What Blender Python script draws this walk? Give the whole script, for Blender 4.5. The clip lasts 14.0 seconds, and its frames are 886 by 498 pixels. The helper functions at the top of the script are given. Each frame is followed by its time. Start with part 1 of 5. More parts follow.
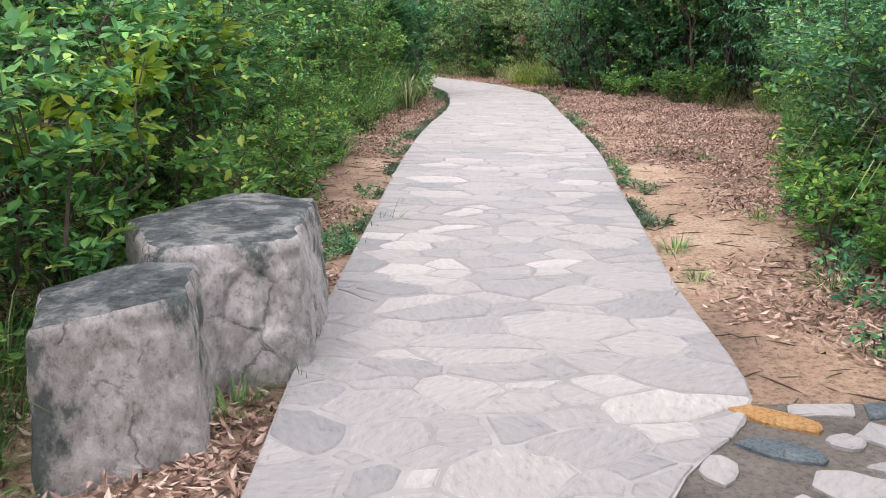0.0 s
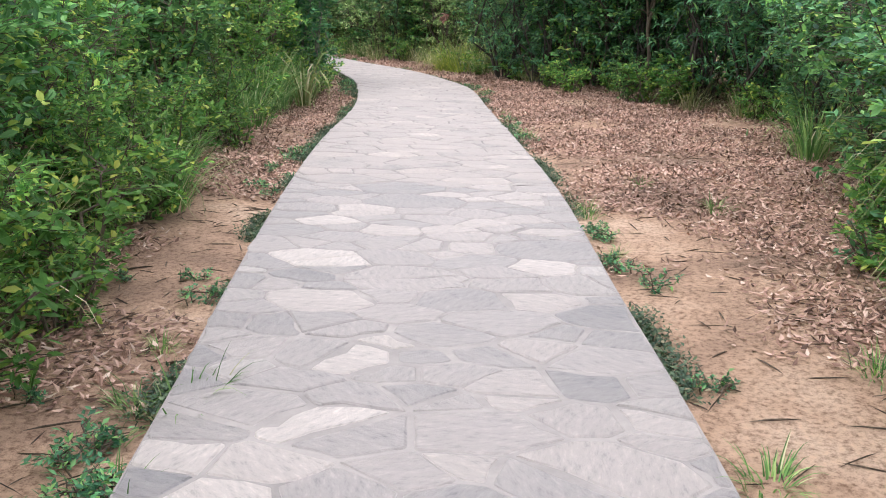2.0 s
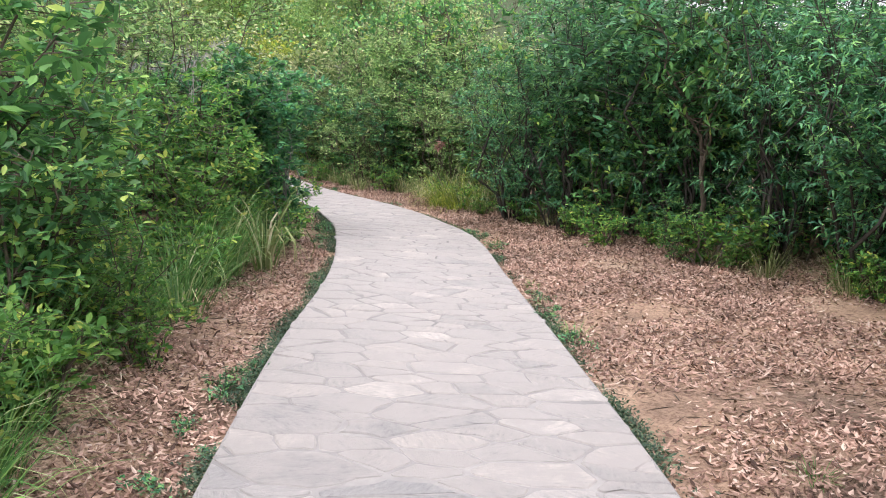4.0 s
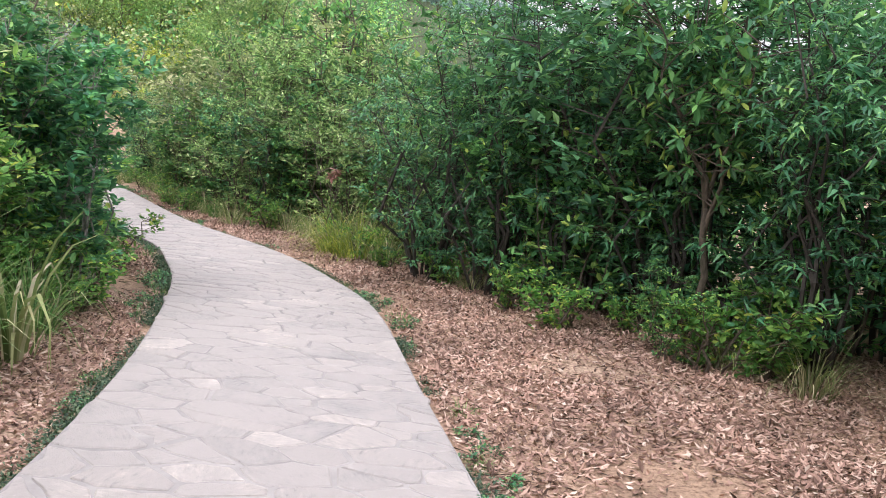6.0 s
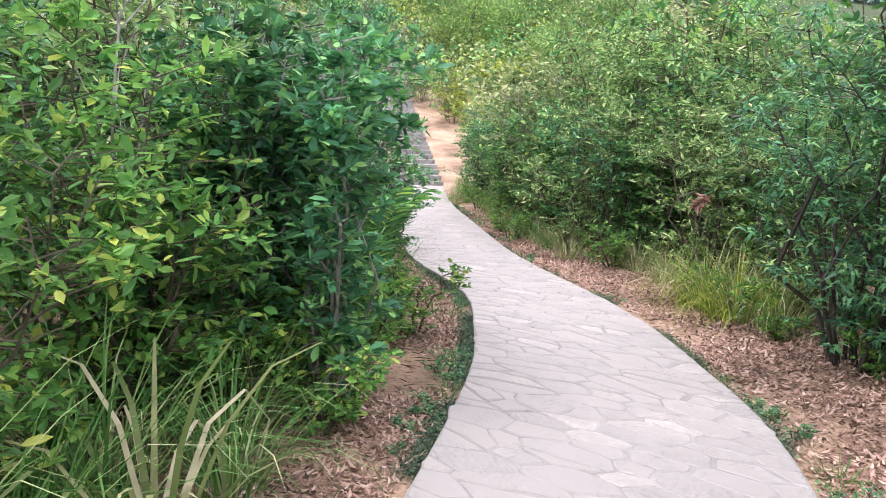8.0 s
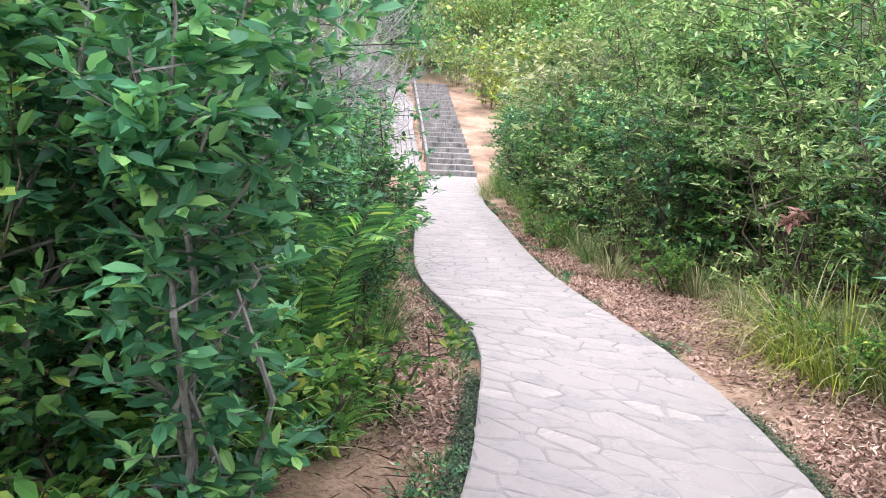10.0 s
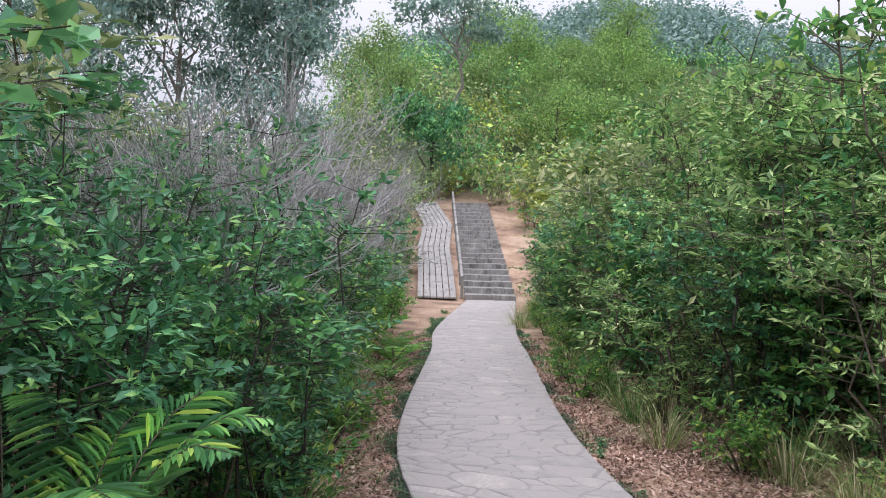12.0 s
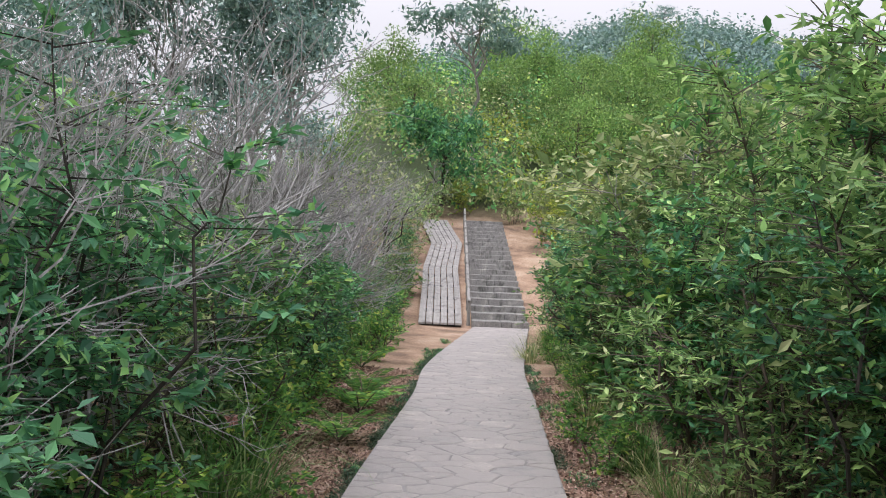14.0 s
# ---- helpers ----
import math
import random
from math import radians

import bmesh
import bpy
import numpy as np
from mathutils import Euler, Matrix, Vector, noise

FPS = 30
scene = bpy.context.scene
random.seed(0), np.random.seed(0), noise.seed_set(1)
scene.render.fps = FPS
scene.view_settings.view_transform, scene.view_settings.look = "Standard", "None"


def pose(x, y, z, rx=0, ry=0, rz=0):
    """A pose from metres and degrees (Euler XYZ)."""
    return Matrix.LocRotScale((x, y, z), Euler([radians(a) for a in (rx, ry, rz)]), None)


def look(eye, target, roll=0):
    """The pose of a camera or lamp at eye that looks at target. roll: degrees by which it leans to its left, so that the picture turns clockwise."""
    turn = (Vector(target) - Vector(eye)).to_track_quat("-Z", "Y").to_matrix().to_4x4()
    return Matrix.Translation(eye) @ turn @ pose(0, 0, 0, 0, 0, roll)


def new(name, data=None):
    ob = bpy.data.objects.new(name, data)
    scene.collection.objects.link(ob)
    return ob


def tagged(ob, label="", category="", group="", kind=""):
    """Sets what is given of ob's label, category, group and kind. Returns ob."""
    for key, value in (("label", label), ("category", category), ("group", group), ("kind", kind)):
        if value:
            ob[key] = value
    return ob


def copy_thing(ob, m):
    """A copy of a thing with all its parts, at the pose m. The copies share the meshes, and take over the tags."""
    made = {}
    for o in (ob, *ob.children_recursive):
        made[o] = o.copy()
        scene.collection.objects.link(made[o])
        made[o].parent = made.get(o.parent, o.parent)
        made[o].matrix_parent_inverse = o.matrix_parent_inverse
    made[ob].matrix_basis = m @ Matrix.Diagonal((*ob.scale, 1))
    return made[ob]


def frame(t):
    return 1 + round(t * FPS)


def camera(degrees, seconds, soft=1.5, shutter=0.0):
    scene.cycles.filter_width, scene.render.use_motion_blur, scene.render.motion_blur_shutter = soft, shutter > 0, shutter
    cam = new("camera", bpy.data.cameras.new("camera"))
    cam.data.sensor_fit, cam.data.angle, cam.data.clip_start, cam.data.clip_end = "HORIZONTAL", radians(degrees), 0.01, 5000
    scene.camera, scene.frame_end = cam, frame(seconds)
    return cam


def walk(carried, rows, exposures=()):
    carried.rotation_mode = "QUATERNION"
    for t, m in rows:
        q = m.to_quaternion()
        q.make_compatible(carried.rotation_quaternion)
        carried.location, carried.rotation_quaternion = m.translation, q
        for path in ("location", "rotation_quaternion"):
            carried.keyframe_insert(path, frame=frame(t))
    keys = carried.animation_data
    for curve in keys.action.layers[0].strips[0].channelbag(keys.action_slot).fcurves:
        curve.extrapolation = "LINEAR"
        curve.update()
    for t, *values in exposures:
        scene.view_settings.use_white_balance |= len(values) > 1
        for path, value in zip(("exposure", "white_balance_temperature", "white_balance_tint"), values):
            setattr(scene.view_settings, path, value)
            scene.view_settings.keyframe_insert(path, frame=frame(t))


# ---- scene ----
cam = camera(54.9, 14.0, soft=1.0)
PATH = [
    (0, (0.925, -1.839, 1.216), (0.530, 0.057, 0.717), -0.8),
    (0.5, (0.833, -1.130, 1.219), (0.223, 0.720, 0.766), 1.7),
    (1, (0.784, -0.402, 1.261), (0.195, 1.460, 0.831), 1.3),
    (1.5, (0.680, 0.234, 1.247), (0.174, 2.091, 0.703), -0.4),
    (2, (0.547, 0.904, 1.290), (0.340, 2.813, 0.733), 0.5),
    (2.5, (0.330, 1.570, 1.356), (0.140, 3.456, 0.719), -1.2),
    (3, (0.210, 2.245, 1.456), (0.119, 4.181, 0.963), -1.1),
    (3.3, (0.112, 2.675, 1.470), (-0.025, 4.629, 1.065), -0.0),
    (3.5, (0.064, 2.907, 1.491), (-0.161, 4.858, 1.114), 0.7),
    (4, (0.016, 3.723, 1.509), (-0.157, 5.691, 1.199), 1.0),
    (4.2, (0.005, 4.043, 1.489), (-0.172, 6.022, 1.259), 0.7),
    (6.3, (-0.157, 7.408, 1.349), (-0.090, 9.395, 1.133), 4.8),
    (6.5, (-0.169, 7.686, 1.399), (-0.135, 9.672, 1.160), 4.7),
    (7, (-0.298, 8.351, 1.412), (-0.554, 10.316, 1.140), 4.1),
    (7.5, (-0.433, 9.060, 1.421), (-1.034, 10.954, 1.195), 2.7),
    (8, (-0.625, 9.746, 1.458), (-1.354, 11.592, 1.211), 2.5),
    (8.2, (-0.676, 10.017, 1.484), (-1.384, 11.869, 1.224), 2.7),
    (10.3, (-1.193, 12.133, 1.542), (-2.015, 13.935, 1.257), 2.7),
    (10.5, (-1.212, 12.385, 1.524), (-2.025, 14.193, 1.254), 2.6),
    (11, (-1.306, 12.955, 1.526), (-2.161, 14.749, 1.294), 1.9),
    (11.5, (-1.425, 13.499, 1.555), (-2.290, 15.297, 1.422), 1.9),
    (12, (-1.606, 14.088, 1.559), (-2.555, 15.848, 1.549), 1.7),
    (12.5, (-1.850, 14.680, 1.600), (-2.809, 16.432, 1.710), 1.8),
    (13, (-2.040, 15.291, 1.566), (-3.010, 17.038, 1.670), 2.2),
    (13.5, (-2.292, 15.905, 1.534), (-3.272, 17.646, 1.626), 2.4),
    (14, (-2.486, 16.560, 1.495), (-3.478, 18.296, 1.537), 2.4),
]
walk(cam, [(t, look(e, g, r)) for t, e, g, r in PATH],
     exposures=[(0, 0.0, 6450, 12), (1.0, 0.06, 6450, 12), (1.7, 0.05, 6450, 12), (3.0, 0.0, 6450, 12), (4.0, 0.08, 6450, 12), (6.5, 0.2, 6400, 14), (7.0, 0.4, 6400, 14), (7.5, 0.48, 6300, 15), (8.0, 0.4, 6300, 15), (11.0, 0.5, 6200, 15), (11.5, 0.42, 6200, 15), (11.9, -0.06, 6150, 14),
                (12.3, -0.7, 6050, 13), (12.9, -0.77, 6100, 12), (13.5, -0.92, 6150, 11), (14.0, -0.36, 6350, 12)])

# ---- daylight under a bright overcast sky ----
SUN_ELEV, SUN_ROT = radians(58), radians(200)
world = bpy.data.worlds.new("overcast_sky")
scene.world = world
world.use_nodes = True
wn, wl = world.node_tree.nodes, world.node_tree.links
wn.clear()
w_out = wn.new("ShaderNodeOutputWorld")
w_sky = wn.new("ShaderNodeTexSky")
w_sky.sky_type = "NISHITA"
w_sky.sun_disc = False
w_sky.sun_elevation, w_sky.sun_rotation = SUN_ELEV, SUN_ROT
w_bg = wn.new("ShaderNodeBackground")
w_bg.inputs["Strength"].default_value = 0.03
w_cloud = wn.new("ShaderNodeBackground")
w_cloud.inputs["Color"].default_value = (1.0, 0.955, 0.985, 1)
# an overcast sky is about three times as bright overhead as at the horizon
w_co, w_xyz, w_map = wn.new("ShaderNodeTexCoord"), wn.new("ShaderNodeSeparateXYZ"), wn.new("ShaderNodeMapRange")
w_map.inputs["From Min"].default_value, w_map.inputs["From Max"].default_value = 0.15, 1.0
w_map.inputs["To Min"].default_value, w_map.inputs["To Max"].default_value = 0.85, 2.6
wl.new(w_co.outputs["Generated"], w_xyz.inputs[0])
wl.new(w_xyz.outputs["Z"], w_map.inputs["Value"])
wl.new(w_map.outputs[0], w_cloud.inputs["Strength"])
w_add = wn.new("ShaderNodeAddShader")
wl.new(w_sky.outputs[0], w_bg.inputs["Color"])
wl.new(w_bg.outputs[0], w_add.inputs[0])
wl.new(w_cloud.outputs[0], w_add.inputs[1])
wl.new(w_add.outputs[0], w_out.inputs["Surface"])

sun = new("sun", bpy.data.lights.new("sun", "SUN"))
sun.data.energy, sun.data.angle, sun.data.color = 1.3, radians(25), (1.0, 0.96, 0.9)
sun.matrix_world = look((-8, -10, 21), (0, 0, 0))

# ---- materials ----


def mat(name):
    m = bpy.data.materials.new(name)
    m.use_nodes = True
    return m, m.node_tree.nodes, m.node_tree.links, m.node_tree.nodes["Principled BSDF"]


def ramp(n, stops):
    r = n.new("ShaderNodeValToRGB")
    while len(r.color_ramp.elements) < len(stops):
        r.color_ramp.elements.new(0.5)
    for e, (p, c) in zip(r.color_ramp.elements, stops):
        e.position, e.color = p, (*c, 1)
    return r


def tex_noise(n, l, scale, detail=4, rough=0.55, stretch=(1, 1, 1)):
    co = n.new("ShaderNodeTexCoord")
    mp = n.new("ShaderNodeMapping")
    mp.inputs["Scale"].default_value = stretch
    t = n.new("ShaderNodeTexNoise")
    t.inputs["Scale"].default_value, t.inputs["Detail"].default_value, t.inputs["Roughness"].default_value = scale, detail, rough
    l.new(co.outputs["Object"], mp.inputs["Vector"])
    l.new(mp.outputs[0], t.inputs["Vector"])
    return t


def mix(n, l, fac, a, b, blend="MIX"):
    m = n.new("ShaderNodeMix")
    m.data_type, m.blend_type = "RGBA", blend
    for sock, v in ((m.inputs["Factor"], fac), (m.inputs[6], a), (m.inputs[7], b)):
        if isinstance(v, (int, float)):
            sock.default_value = v
        elif isinstance(v, tuple):
            sock.default_value = (*v, 1)
        else:
            l.new(v, sock)
    return m.outputs[2]


def bump(n, l, bsdf, height, strength, dist):
    b = n.new("ShaderNodeBump")
    b.inputs["Strength"].default_value, b.inputs["Distance"].default_value = strength, dist
    l.new(height, b.inputs["Height"])
    l.new(b.outputs[0], bsdf.inputs["Normal"])


def leaf_material(name, stops, gloss=0.45, through_light=0.28):
    """Leaf colour varies leaf by leaf, with some light passing through the blade."""
    m, n, l, b = mat(name)
    geo, info = n.new("ShaderNodeNewGeometry"), n.new("ShaderNodeObjectInfo")
    r = ramp(n, [(p, tuple(v * (0.78 + 0.42 * p) for v in c)) for p, c in stops])
    l.new(geo.outputs["Random Per Island"], r.inputs["Fac"])
    hsv = n.new("ShaderNodeHueSaturation")
    mr = n.new("ShaderNodeMapRange")
    mr.inputs["To Min"].default_value, mr.inputs["To Max"].default_value = 0.75, 1.25
    l.new(info.outputs["Random"], mr.inputs["Value"])
    patch = tex_noise(n, l, 1.1, 4, 0.65)
    pr = n.new("ShaderNodeMapRange")
    pr.inputs["From Min"].default_value, pr.inputs["From Max"].default_value = 0.3, 0.7
    pr.inputs["To Min"].default_value, pr.inputs["To Max"].default_value = 0.62, 1.5
    l.new(patch.outputs[0], pr.inputs["Value"])
    both = n.new("ShaderNodeMath")
    both.operation = "MULTIPLY"
    l.new(mr.outputs[0], both.inputs[0])
    l.new(pr.outputs[0], both.inputs[1])
    l.new(both.outputs[0], hsv.inputs["Value"])
    l.new(r.outputs[0], hsv.inputs["Color"])
    l.new(hsv.outputs[0], b.inputs["Base Color"])
    b.inputs["Roughness"].default_value = gloss
    b.inputs["Specular IOR Level"].default_value = 0.26
    tr = n.new("ShaderNodeBsdfTranslucent")
    l.new(mix(n, l, 0.4, hsv.outputs[0], (0.22, 0.44, 0.12)), tr.inputs["Color"])
    ms = n.new("ShaderNodeMixShader")
    ms.inputs[0].default_value = through_light
    l.new(b.outputs[0], ms.inputs[1])
    l.new(tr.outputs[0], ms.inputs[2])
    l.new(ms.outputs[0], n["Material Output"].inputs["Surface"])
    return m


def bark_material(name, a, b_col, scale=30):
    m, n, l, b = mat(name)
    t = tex_noise(n, l, scale, 5, 0.65, (1, 1, 0.25))
    r = ramp(n, [(0.35, a), (0.65, b_col)])
    l.new(t.outputs[0], r.inputs["Fac"])
    l.new(r.outputs[0], b.inputs["Base Color"])
    b.inputs["Roughness"].default_value = 0.85
    bump(n, l, b, t.outputs[0], 0.5, 0.01)
    return m


def flagstone_material(name, random_socket, dusty, shade=1.0, tint=(1, 1, 1)):
    """Grey riven slate; each stone has its own tone and its own direction of grain."""
    m, n, l, b = mat(name)
    src = n.new("ShaderNodeObjectInfo") if random_socket == "Random" else n.new("ShaderNodeNewGeometry")
    stops = [(0.0, (0.29, 0.293, 0.305)), (0.2, (0.35, 0.345, 0.352)), (0.6, (0.41, 0.392, 0.392)), (0.82, (0.47, 0.447, 0.438)), (1.0, (0.58, 0.555, 0.54))]
    tone = ramp(n, [(p, tuple(v * shade * k for v, k in zip(c, tint))) for p, c in stops])
    l.new(src.outputs[random_socket], tone.inputs["Fac"])
    co, turn, ang = n.new("ShaderNodeTexCoord"), n.new("ShaderNodeVectorRotate"), n.new("ShaderNodeMath")
    turn.rotation_type = "Z_AXIS"
    ang.operation = "MULTIPLY"
    ang.inputs[1].default_value = 37.0
    l.new(src.outputs[random_socket], ang.inputs[0])
    l.new(ang.outputs[0], turn.inputs["Angle"])
    l.new(co.outputs["Object"], turn.inputs["Vector"])

    def layered(scale, detail, rough, stretch):
        mp, t = n.new("ShaderNodeMapping"), n.new("ShaderNodeTexNoise")
        mp.inputs["Scale"].default_value = stretch
        t.inputs["Scale"].default_value, t.inputs["Detail"].default_value, t.inputs["Roughness"].default_value = scale, detail, rough
        l.new(turn.outputs[0], mp.inputs["Vector"])
        l.new(mp.outputs[0], t.inputs["Vector"])
        return t
    grain = layered(13, 9, 0.72, (1, 3.0, 1))
    streak = ramp(n, [(0.35, (0.55, 0.57, 0.59)), (0.45, (0.92, 0.92, 0.93)), (0.55, (1.03, 1.02, 1.02)), (0.67, (1.35, 1.31, 1.29))])
    l.new(grain.outputs[0], streak.inputs["Fac"])
    c = mix(n, l, 1.0, tone.outputs[0], streak.outputs[0], "MULTIPLY")
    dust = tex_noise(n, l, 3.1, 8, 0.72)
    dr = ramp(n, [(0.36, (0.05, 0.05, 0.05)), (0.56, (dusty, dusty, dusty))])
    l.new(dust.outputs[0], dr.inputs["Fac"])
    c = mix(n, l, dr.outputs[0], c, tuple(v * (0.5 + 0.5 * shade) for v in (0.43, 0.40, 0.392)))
    l.new(c, b.inputs["Base Color"])
    b.inputs["Roughness"].default_value = 0.6
    fine = layered(60, 6, 0.75, (1, 2.2, 1))
    h = n.new("ShaderNodeMath")
    h.operation = "ADD"
    l.new(fine.outputs[0], h.inputs[0])
    l.new(grain.outputs[0], h.inputs[1])
    bump(n, l, b, h.outputs[0], 0.75, 0.014)
    return m


M_STONE = flagstone_material("flagstone", "Random", 0.38, 1.07, (1.01, 1.0, 0.995))
M_STONE_EDGE = flagstone_material("flagstone_border", "Random", 0.35, 0.93, (0.98, 0.995, 1.01))
# far stones take more of the pale overlay, so their tones differ less
M_STONE_FAR = flagstone_material("flagstone_far", "Random Per Island", 0.97, 1.04, (1.03, 1.0, 0.97))


def mortar_material():
    m, n, l, b = mat("mortar")
    t = tex_noise(n, l, 3, 8, 0.7)
    r = ramp(n, [(0.3, (0.22, 0.213, 0.211)), (0.5, (0.31, 0.295, 0.291)), (0.72, (0.40, 0.378, 0.368))])
    l.new(t.outputs[0], r.inputs["Fac"])
    l.new(r.outputs[0], b.inputs["Base Color"])
    b.inputs["Roughness"].default_value = 0.9
    g = tex_noise(n, l, 160, 3)
    bump(n, l, b, g.outputs[0], 0.4, 0.004)
    return m


M_MORTAR = mortar_material()


def soil_material():
    """Orange sandy earth with trodden bare patches, dark humus and fine litter."""
    m, n, l, b = mat("sandy_soil")
    big = tex_noise(n, l, 0.9, 6, 0.6)
    r = ramp(n, [(0.30, (0.19, 0.135, 0.10)), (0.42, (0.34, 0.23, 0.165)), (0.53, (0.50, 0.345, 0.245)), (0.66, (0.61, 0.46, 0.35))])
    l.new(big.outputs[0], r.inputs["Fac"])
    fine = tex_noise(n, l, 38, 8, 0.75)
    fr = ramp(n, [(0.36, (0.40, 0.34, 0.30)), (0.52, (1, 1, 1)), (0.7, (1.22, 1.18, 1.12))])
    l.new(fine.outputs[0], fr.inputs["Fac"])
    c = mix(n, l, 1.0, r.outputs[0], fr.outputs[0], "MULTIPLY")
    co, xyz, up = n.new("ShaderNodeTexCoord"), n.new("ShaderNodeSeparateXYZ"), n.new("ShaderNodeMapRange")
    up.inputs["From Min"].default_value, up.inputs["From Max"].default_value = 3.2, 4.6
    l.new(co.outputs["Object"], xyz.inputs[0])
    l.new(xyz.outputs["Z"], up.inputs["Value"])
    herb = ramp(n, [(0.35, (0.02, 0.04, 0.015)), (0.5, (0.05, 0.08, 0.03)), (0.65, (0.11, 0.12, 0.05))])
    l.new(fine.outputs[0], herb.inputs["Fac"])
    c = mix(n, l, up.outputs[0], c, herb.outputs[0])
    l.new(c, b.inputs["Base Color"])
    b.inputs["Roughness"].default_value = 0.95
    bump(n, l, b, fine.outputs[0], 0.8, 0.03)
    return m


M_SOIL = soil_material()


def weathered_rock(name, base, stain, pale):
    m, n, l, b = mat(name)
    a = tex_noise(n, l, 4.2, 9, 0.7, (1, 1, 0.55))
    r = ramp(n, [(0.36, stain), (0.47, base), (0.55, base), (0.66, pale)])
    l.new(a.outputs[0], r.inputs["Fac"])
    s = tex_noise(n, l, 60, 6, 0.7, (1, 1, 0.6))
    sr = ramp(n, [(0.36, (0.60, 0.61, 0.61)), (0.5, (1, 1, 1)), (0.72, (1.2, 1.2, 1.18))])
    l.new(s.outputs[0], sr.inputs["Fac"])
    c = mix(n, l, 1.0, r.outputs[0], sr.outputs[0], "MULTIPLY")
    l.new(c, b.inputs["Base Color"])
    b.inputs["Roughness"].default_value = 0.9
    bump(n, l, b, s.outputs[0], 0.9, 0.035)
    return m


def cracked_rock(name, base, stain, pale, size):
    """Split, rain-streaked rock: broad pale and mossy-grey patches, broken cracks, fine grain."""
    m, n, l, b = mat(name)
    patch = tex_noise(n, l, size, 10, 0.68, (1, 1, 0.5))
    r = ramp(n, [(0.41, stain), (0.475, base), (0.51, base), (0.57, pale)])
    l.new(patch.outputs[0], r.inputs["Fac"])
    grain = tex_noise(n, l, 34, 9, 0.78, (1, 1, 0.8))
    gr = ramp(n, [(0.36, (0.5, 0.52, 0.52)), (0.46, (0.92, 0.9, 0.9)), (0.55, (1.04, 1.03, 1.03)), (0.68, (1.35, 1.33, 1.32))])
    l.new(grain.outputs[0], gr.inputs["Fac"])
    c = mix(n, l, 1.0, r.outputs[0], gr.outputs[0], "MULTIPLY")
    co, warp, add = n.new("ShaderNodeTexCoord"), tex_noise(n, l, 5, 6, 0.65), n.new("ShaderNodeMixRGB")
    add.blend_type = "ADD"
    add.inputs[0].default_value = 0.16
    l.new(co.outputs["Object"], add.inputs[1])
    l.new(warp.outputs["Color"], add.inputs[2])
    mp = n.new("ShaderNodeMapping")
    mp.inputs["Scale"].default_value = (1, 1, 0.6)
    l.new(add.outputs[0], mp.inputs["Vector"])
    v = n.new("ShaderNodeTexVoronoi")
    v.feature = "DISTANCE_TO_EDGE"
    v.inputs["Scale"].default_value = 3.4
    l.new(mp.outputs[0], v.inputs["Vector"])
    cr = ramp(n, [(0.0, (0, 0, 0)), (0.006, (0.35, 0.35, 0.35)), (0.02, (1, 1, 1))])
    l.new(v.outputs["Distance"], cr.inputs["Fac"])
    gaps = tex_noise(n, l, 3.1, 3, 0.5)
    gm = ramp(n, [(0.45, (0, 0, 0)), (0.53, (1, 1, 1))])
    l.new(gaps.outputs[0], gm.inputs["Fac"])
    crack = mix(n, l, gm.outputs[0], (1, 1, 1), cr.outputs[0])
    c = mix(n, l, 0.45, c, crack, "MULTIPLY")
    l.new(c, b.inputs["Base Color"])
    b.inputs["Roughness"].default_value = 0.88
    h1 = mix(n, l, 0.6, patch.outputs[0], grain.outputs[0])
    h2 = mix(n, l, 0.25, h1, crack)
    bump(n, l, b, h2, 1.0, 0.09)
    return m


M_ROCK = cracked_rock("grey_block_side", (0.64, 0.615, 0.605), (0.19, 0.22, 0.215), (0.82, 0.78, 0.775), 4.6)
M_ROCKTOP = cracked_rock("lichened_block_top", (0.17, 0.195, 0.205), (0.075, 0.092, 0.10), (0.40, 0.41, 0.41), 6.0)
M_STEP = weathered_rock("step_stone", (0.36, 0.35, 0.34), (0.16, 0.16, 0.15), (0.52, 0.50, 0.48))
M_PLANK = weathered_rock("weathered_plank", (0.46, 0.44, 0.43), (0.28, 0.26, 0.25), (0.60, 0.57, 0.56))
M_ORANGE = weathered_rock("ochre_cobble", (0.62, 0.34, 0.13), (0.45, 0.24, 0.10), (0.70, 0.45, 0.22))
M_BLUE = weathered_rock("slate_blue_cobble", (0.16, 0.20, 0.23), (0.09, 0.12, 0.14), (0.30, 0.34, 0.36))
M_WHITE = flagstone_material("pale_cobble", "Random", 0.4, 1.12)

G_DEEP = [(0.0, (0.036, 0.130, 0.080)), (0.45, (0.078, 0.245, 0.128)), (0.8, (0.14, 0.36, 0.155)), (1.0, (0.278, 0.486, 0.153))]
G_MID = [(0.0, (0.043, 0.145, 0.066)), (0.5, (0.108, 0.298, 0.106)), (0.85, (0.204, 0.443, 0.130)), (1.0, (0.506, 0.614, 0.142))]
G_BRIGHT = [(0.0, (0.066, 0.204, 0.052)), (0.5, (0.132, 0.336, 0.086)), (0.85, (0.251, 0.456, 0.103)), (1.0, (0.528, 0.564, 0.120))]
G_LIME = [(0.0, (0.189, 0.357, 0.042)), (0.6, (0.378, 0.504, 0.055)), (1.0, (0.546, 0.578, 0.082))]
G_OLIVE = [(0.0, (0.102, 0.194, 0.083)), (0.5, (0.223, 0.369, 0.139)), (0.85, (0.38, 0.54, 0.20)), (1.0, (0.53, 0.56, 0.31))]
G_YELLOW = [(0.0, (0.149, 0.230, 0.044)), (0.5, (0.287, 0.368, 0.060)), (0.85, (0.483, 0.506, 0.074)), (1.0, (0.598, 0.529, 0.134))]
